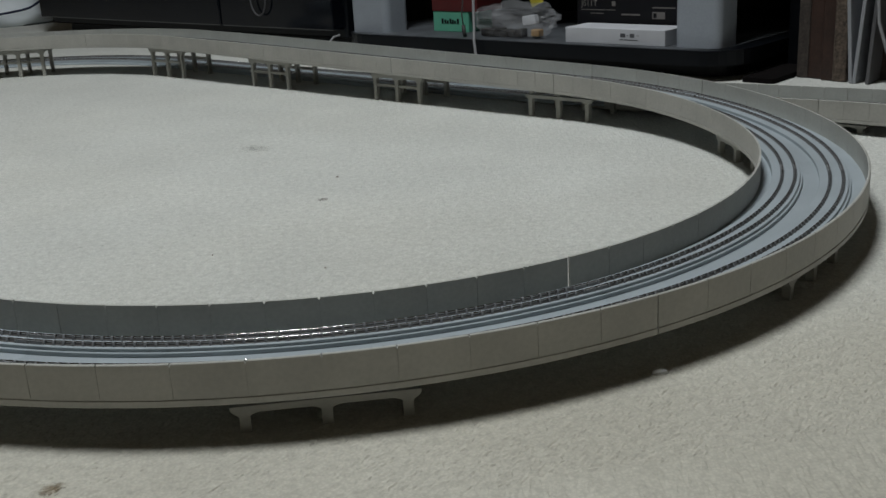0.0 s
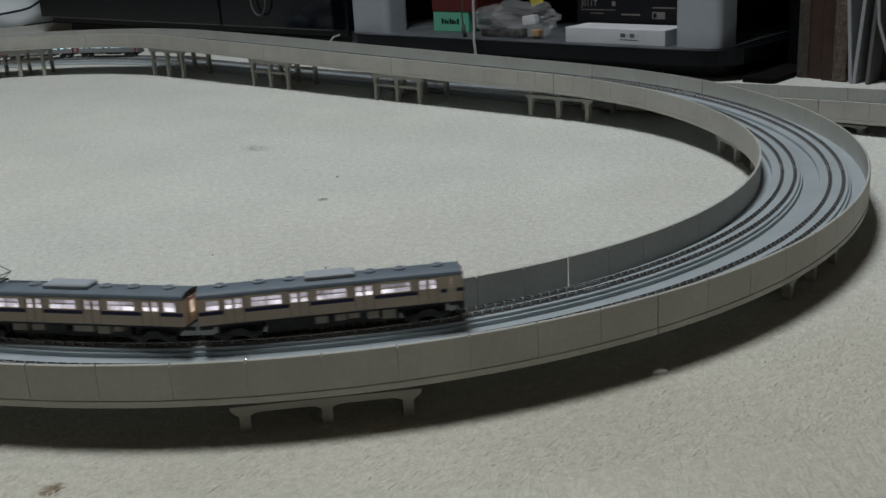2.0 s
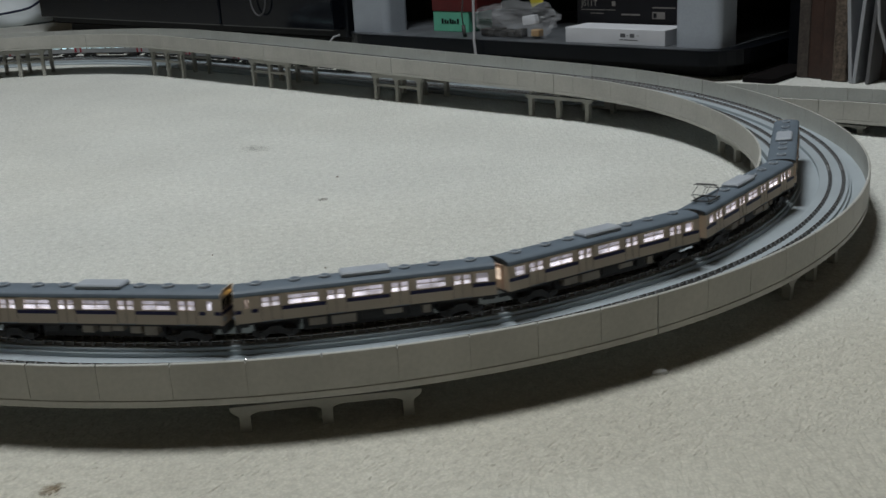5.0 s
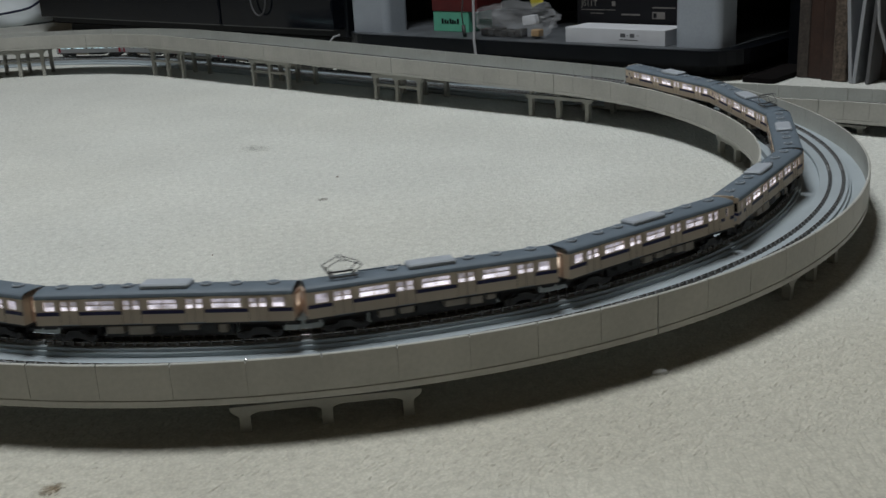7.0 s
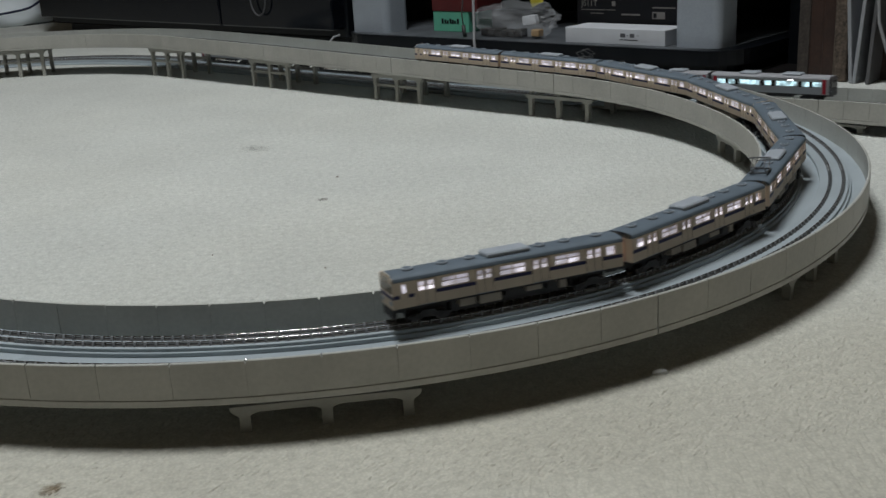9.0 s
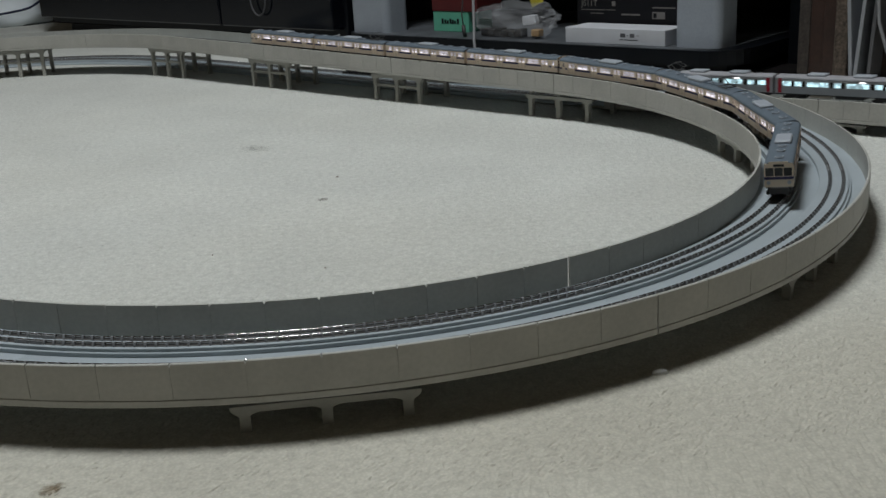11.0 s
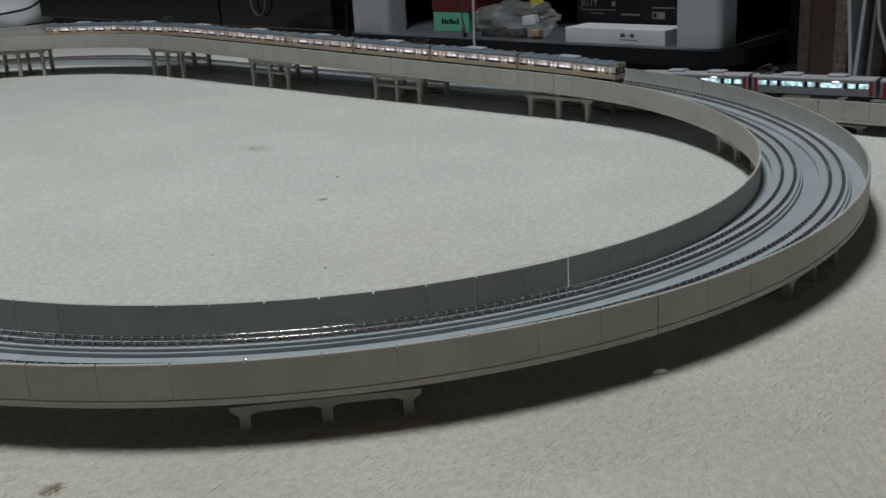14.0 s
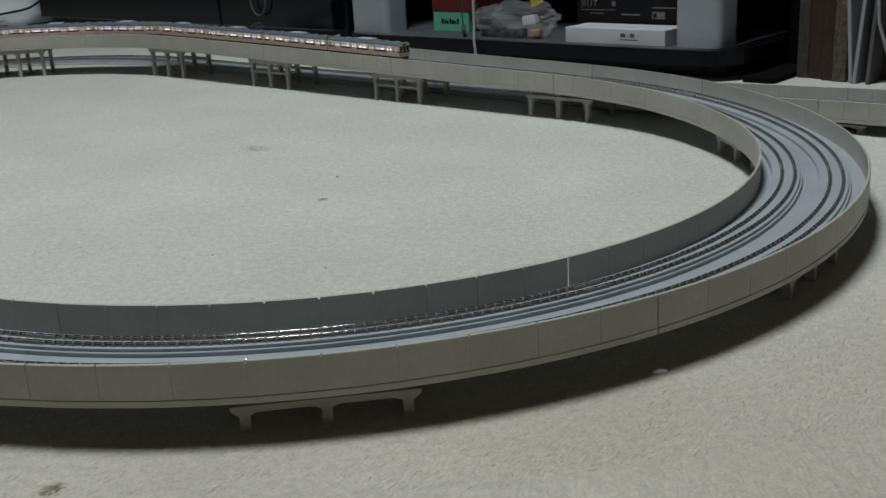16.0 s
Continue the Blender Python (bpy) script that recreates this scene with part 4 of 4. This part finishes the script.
def cables():
    p0 = at(0.640, 0.372)
    t = thing("grey_cable", p0, "thin grey cable hanging over rack edge", "cable")
    part("wire", Geo().tube([(0.000, 0.02, 0.14), (0.003, 0.012, 0.10), (0.011, 0.002, 0.055), (0.014, -0.003, 0.040), (0.017, -0.004, 0.02), (0.024, -0.006, 0.0022), (0.05, -0.012, 0.0022)], 0.0021), M_CABLE, t, smooth=True)
    t = thing("black_jack_plug", at(0.664, 0.402, 0.040), "black plug on thin lead lying on rack", "plug")
    part("plug", Geo().tube([(0.004, 0, 0.0015), (0.002, 0, 0.008), (0.0, 0.001, 0.018)], 0.0030), M_UNDER, t, smooth=True)
    part("lead", Geo().tube([(0.0, 0.001, 0.018), (-0.003, 0.002, 0.034), (-0.006, 0.01, 0.06), (-0.006, 0.02, 0.10)], 0.0011), M_UNDER, t, smooth=True)
    t = thing("white_cable", at(0.637, 0.668), "white cable looped round rack corner", "cable")
    part("wire", Geo().tube([(0.012, -0.006, 0.0015), (-0.003, -0.008, 0.012), (-0.006, -0.004, 0.026), (-0.004, 0.004, 0.033), (0.004, 0.012, 0.036)], 0.0015), M_CABLE, t, smooth=True)


cables()


def cabinet():
    """Black glossy low cabinet farther back, with a light gap beside it."""
    t = thing("black_cabinet", at(0.68, 1.79), "black glossy low cabinet standing on carpet", "cabinet")
    part("body", Geo().box(0.05, 1.08, 0.03, 0.45, 0.02, 0.60, 0.003), M_BLACK, t)
    part("door", Geo().box(0.055, 0.752, 0.0, 0.03, 0.037, 0.595, 0.002), M_SCREEN, t, "black gloss door")
    part("door", Geo().box(0.758, 1.075, 0.0, 0.03, 0.037, 0.595, 0.002), M_SCREEN, t, "black gloss door")
    part("base_fill", Geo().box(0.08, 1.06, 0.06, 0.4, 0.0, 0.02), M_BLACK, t)
    t = thing("cable_loop", at(0.672, 0.905, 0.0), "dark grey cable loop hanging before black cabinet", "cable")
    pts = [(0.022 * math.cos(a), 0.0, 0.092 + 0.032 * math.sin(a)) for a in [radians(150 + 12 * k) for k in range(20)]]
    part("wire", Geo().tube([(-0.03, 0, 0.2)] + pts + [(0.03, 0.0, 0.22)], 0.0015), M_CABLE_DIM, t, smooth=True)


cabinet()


def boards():
    """Boards and panels leaning upright at the end of the rack."""
    t = thing("leaning_board", at(0.727, -0.103, 0), "dark brown board with raw chipboard edge standing upright", "board")
    part("face", Geo().box(0.0152, 0.055, 0, 0.30, 0, 0.60, 0.001), M_WOOD, t)
    part("raw_edge", Geo().box(0.0, 0.0150, 0.0, 0.30, 0, 0.60, 0.001), M_CHIP_DARK, t, "dull grey-brown chipboard edge")
    t = thing("leaning_board", at(0.714, -0.154, 0), "dark brown board with raw chipboard edge standing upright", "board")
    part("face", Geo().box(-0.016, 0.0, 0.004, 0.30, 0, 0.62, 0.001), M_WOOD, t)
    part("raw_edge", Geo().box(0.0002, 0.017, 0.0, 0.30, 0, 0.62, 0.001), M_CHIP, t, "raw chipboard edge")
    for k, (tt, lean, mat, label) in enumerate(((-0.177, -4.5, M_PANEL, "pale grey thin sheet leaning upright"), (-0.181, 4.0, M_PANEL, "pale grey thin sheet leaning upright"), (-0.197, 3.0, M_PANEL_DARK, "dark grey thin sheet leaning upright"))):
        t = thing("leaning_sheet", at(0.709, tt, 0) @ pose(0, 0, 0, 0, lean, 0), label, "sheet")
        part("panel", Geo().box(0.0, 0.0045, 0.0, 0.30, 0, 0.60, 0.0005), mat, t)
    # tall black block closing the gap between rack and boards
    t = thing("black_block", at(0.800, -0.058, 0), "tall black block between rack and boards", "cabinet")
    part("body", Geo().box(0, 0.042, 0, 0.40, 0.004, 0.60, 0.001), M_BLACK, t)
    part("base", Geo().box(0.004, 0.038, 0.01, 0.39, 0, 0.004), M_BLACK, t)
    # flat black sheet added where the carpet lies in deep shade
    t = thing("shade_sheet", at(0.668, -0.056, 0), "flat matt black sheet standing in for shade beside rack", "board")
    part("board", Geo().slab(rounded(0, 0.044, 0, 0.128, 0.006), 0, 0.006), M_MATT_BLACK, t)
    t = thing("brown_board", at(0.745, -0.196, 0), "dark brown wooden board standing on carpet", "board")
    part("board", Geo().box(0.0, 0.28, 0.0, 0.02, 0, 0.60, 0.001), M_WOOD, t)
    t = thing("white_cable", at(0.70, -0.208, 0), "white cable hanging in front of brown board", "cable")
    part("wire", Geo().tube([(0.0, 0, 0.30), (0.000, 0, 0.12), (0.004, 0, 0.075), (0.016, 0, 0.04), (0.035, 0.005, 0.012), (0.07, 0.008, 0.002), (0.12, 0.01, 0.002)], 0.0020), M_CABLE, t, smooth=True)


boards()


def white_sack():
    t = thing("white_sack", pose(-0.63, 2.12, 0), "pale crumpled sack on carpet", "bag")
    bm = bmesh.new()
    bmesh.ops.create_icosphere(bm, subdivisions=4, radius=1.0)
    for v in bm.verts:
        d = v.co.copy()
        k = 0.9 + 0.12 * noise.noise(d * 2.0) + 0.06 * abs(noise.noise(d * 6.0))
        v.co = Vector((0.14 * d.x * k, 0.12 * d.y * k, max(0.0, 0.03 + 0.060 * d.z * k)))
    me = bpy.data.meshes.new("sack")
    bm.to_mesh(me)
    bm.free()
    me.materials.append(M_CLOTH)
    ob = new("sack", me)
    ob.parent = t
    for q in me.polygons:
        q.use_smooth = True
    t = thing("blue_cable", pose(0, 1.90, 0), "dark blue cable lying across pale sack", "cable")
    part("wire", Geo().tube([(-0.70, 0.06, 0.002), (-0.66, 0.01, 0.036), (-0.615, 0.0, 0.042), (-0.588, 0.0, 0.045), (-0.561, 0.0, 0.049), (-0.544, 0.0, 0.053), (-0.530, 0.0, 0.060), (-0.506, 0.0, 0.075), (-0.47, 0.0, 0.12)], 0.0028), M_CABLE_BLUE, t, smooth=True)


white_sack()


# ---- spots and crumbs on the carpet ----

def blot(name, x, y, rx, ry, turn, mat, label, seed, h=0.0007, pieces=1):
    rnd = random.Random(seed)
    g = Geo()
    n = 26
    rings = []
    for k, (f, z) in enumerate(((1.0, -0.0004), (0.9, h * 0.7), (0.45, h), (0.05, h))):
        rings.append([(rx * f * (1 + 0.30 * noise.noise(Vector((2 * math.cos(6.283 * i / n), 2 * math.sin(6.283 * i / n), seed)))) * math.cos(6.283 * i / n),
                       ry * f * (1 + 0.30 * noise.noise(Vector((2 * math.cos(6.283 * i / n), 2 * math.sin(6.283 * i / n), seed + 9)))) * math.sin(6.283 * i / n), z) for i in range(n)])
    g.ring_sweep(rings)
    ob = part(name, g, mat, None, "", True)
    ob.matrix_basis = pose(x - 0.0005, y, 0.0, 0, 0, turn)
    return tagged(ob, label, "stain" if "spot" in name else "crumb")


blot("brown_spot", -0.1519, -0.4492, 0.0075, 0.0066, 10, M_STAIN, "brown stained spot on cream carpet", 3, 0.0004)
blot("brown_spot", 0.0033, -0.0133, 0.0066, 0.0060, 0, M_STAIN_PALE, "pale brown stained spot on cream carpet", 5, 0.0003)
blot("brown_spot", -0.0467, 0.2222, 0.018, 0.028, 30, M_STAIN_FAINT, "faint brown stained patch on cream carpet", 8, 0.00015)
blot("brown_spot", -0.1256, -0.1041, 0.004, 0.003, 0, M_STAIN_FAINT, "small pale brown spot on cream carpet", 11, 0.00015)
blot("crumb", 0.0230, 0.0622, 0.0013, 0.0010, 0, M_CRUMB, "tiny dark crumb on cream carpet", 13, 0.0006)
blot("crumb", -0.0875, -0.1366, 0.0006, 0.0006, 0, M_CRUMB, "tiny dark crumb on cream carpet", 14, 0.0004)
blot("crumb", -0.0114, -0.1933, 0.0006, 0.0006, 0, M_CRUMB, "tiny dark crumb on cream carpet", 15, 0.0004)
blot("fluff", 0.1365, -0.4183, 0.0040, 0.0014, -5, M_FLUFF, "tuft of white fluff on cream carpet", 17, 0.0018)


# ---- movement of the trains along their tracks ----
class Rails:
    """One track of a line by its own length."""

    def __init__(self, line, off, s_max):
        self.s = np.arange(0.0, s_max, 0.004)
        pts = np.array([line.at(s, off)[:3] for s in self.s])
        pts[:, 2] -= RAIL_DROP
        self.p = pts
        self.l = np.concatenate([[0.0], np.cumsum(np.linalg.norm(np.diff(pts, axis=0), axis=1))])

    def point(self, l):
        return Vector([float(np.interp(l, self.l, self.p[:, k])) for k in range(3)])


def eased(table, width=0.3):
    """Smooth lengths over time from a sparse table."""
    t = np.arange(-3.0, 19.01, 0.05)
    keys, values = np.array(table).T
    l = np.interp(t, keys, values)
    first, last = (values[1] - values[0]) / (keys[1] - keys[0]), (values[-1] - values[-2]) / (keys[-1] - keys[-2])
    l = np.where(t < keys[0], values[0] + first * (t - keys[0]), l)
    l = np.where(t > keys[-1], values[-1] + last * (t - keys[-1]), l)
    k = np.exp(-0.5 * (np.arange(-30, 31) * 0.05 / width) ** 2)
    return t[30:-30], np.convolve(l, k / k.sum(), "valid")


def bend_share(s):
    """1 in the bends of the loop, 0 on its straights, with short ramps between."""
    bend_length = LEAD + 3 * ARC + 0.141
    return float(np.interp(s % (LOOP / 2), [0.0, 0.06, bend_length - 0.06, bend_length, LOOP / 2], [0.5, 1.0, 1.0, 0.0, 0.0]))


def run(train, rails, table, offset, half=0.046, cant=0.0, ride=0.0013):
    times, lengths = eased(table)
    for i, car in enumerate(train):
        rows, yaw = [], ([], [])
        for j in range(65):
            t = j * 0.25
            mid = float(np.interp(t, times, lengths)) + offset - PITCH * (i + 0.5)
            a, b = rails.point(mid + half), rails.point(mid - half)
            d = (a - b).normalized()
            head, pitch = math.degrees(math.atan2(d.y, d.x)), -math.degrees(math.asin(d.z))
            c = (a + b) / 2
            share = bend_share(float(np.interp(mid, rails.l, rails.s))) if cant else 0.0
            rows.append((t, pose(c.x, c.y, c.z + ride, -math.degrees(math.atan(cant * share)), pitch, head)))
            for k, l in ((0, mid - half), (1, mid + half)):
                f, g = rails.point(l + 0.008), rails.point(l - 0.008)
                turn = math.degrees(math.atan2(f.y - g.y, f.x - g.x)) - head
                turn = (turn + 180) % 360 - 180
                yaw[k].append((t, pose(-half if k == 0 else half, 0, -ride, 0, 0, turn)))
        walk(car.root, rows)
        for k in (0, 1):
            walk(car.bogies[k], yaw[k])


def motions():
    beige = [(0.0, 0.120), (0.5, 0.189), (1.0, 0.258), (1.5, 0.3275), (2.0, 0.398), (2.5, 0.466), (3.0, 0.5335), (3.5, 0.605), (4.2, 0.7015), (5.2, 0.845), (6.3, 1.008), (7.0, 1.1175), (7.5, 1.199), (8.0, 1.2745), (8.5, 1.350), (9.2, 1.457), (10.3, 1.632), (11.5, 1.826), (12.0, 1.900), (12.5, 1.974), (13.0, 2.049), (14.0, 2.203), (15.0, 2.362), (16.0, 2.521)]
    silver = [(0.0, -0.466), (1.5, -0.194), (7.5, 0.887), (8.6, 1.075), (9.2, 1.178), (12.5, 1.741), (15.0, 2.162), (16.0, 2.332)]
    inner = Rails(MAIN, -TRACK, LOOP * 1.9)
    low = Rails(BACK, -TRACK, S_BEND + 2.55)
    # the loop repeats, so the train may start one round on
    run(beige_train, inner, beige, float(np.interp(LOOP, inner.s, inner.l)), cant=CANT, ride=0.0025)
    run(silver_train, low, silver, float(np.interp(S_BEND, low.s, low.l)))


motions()
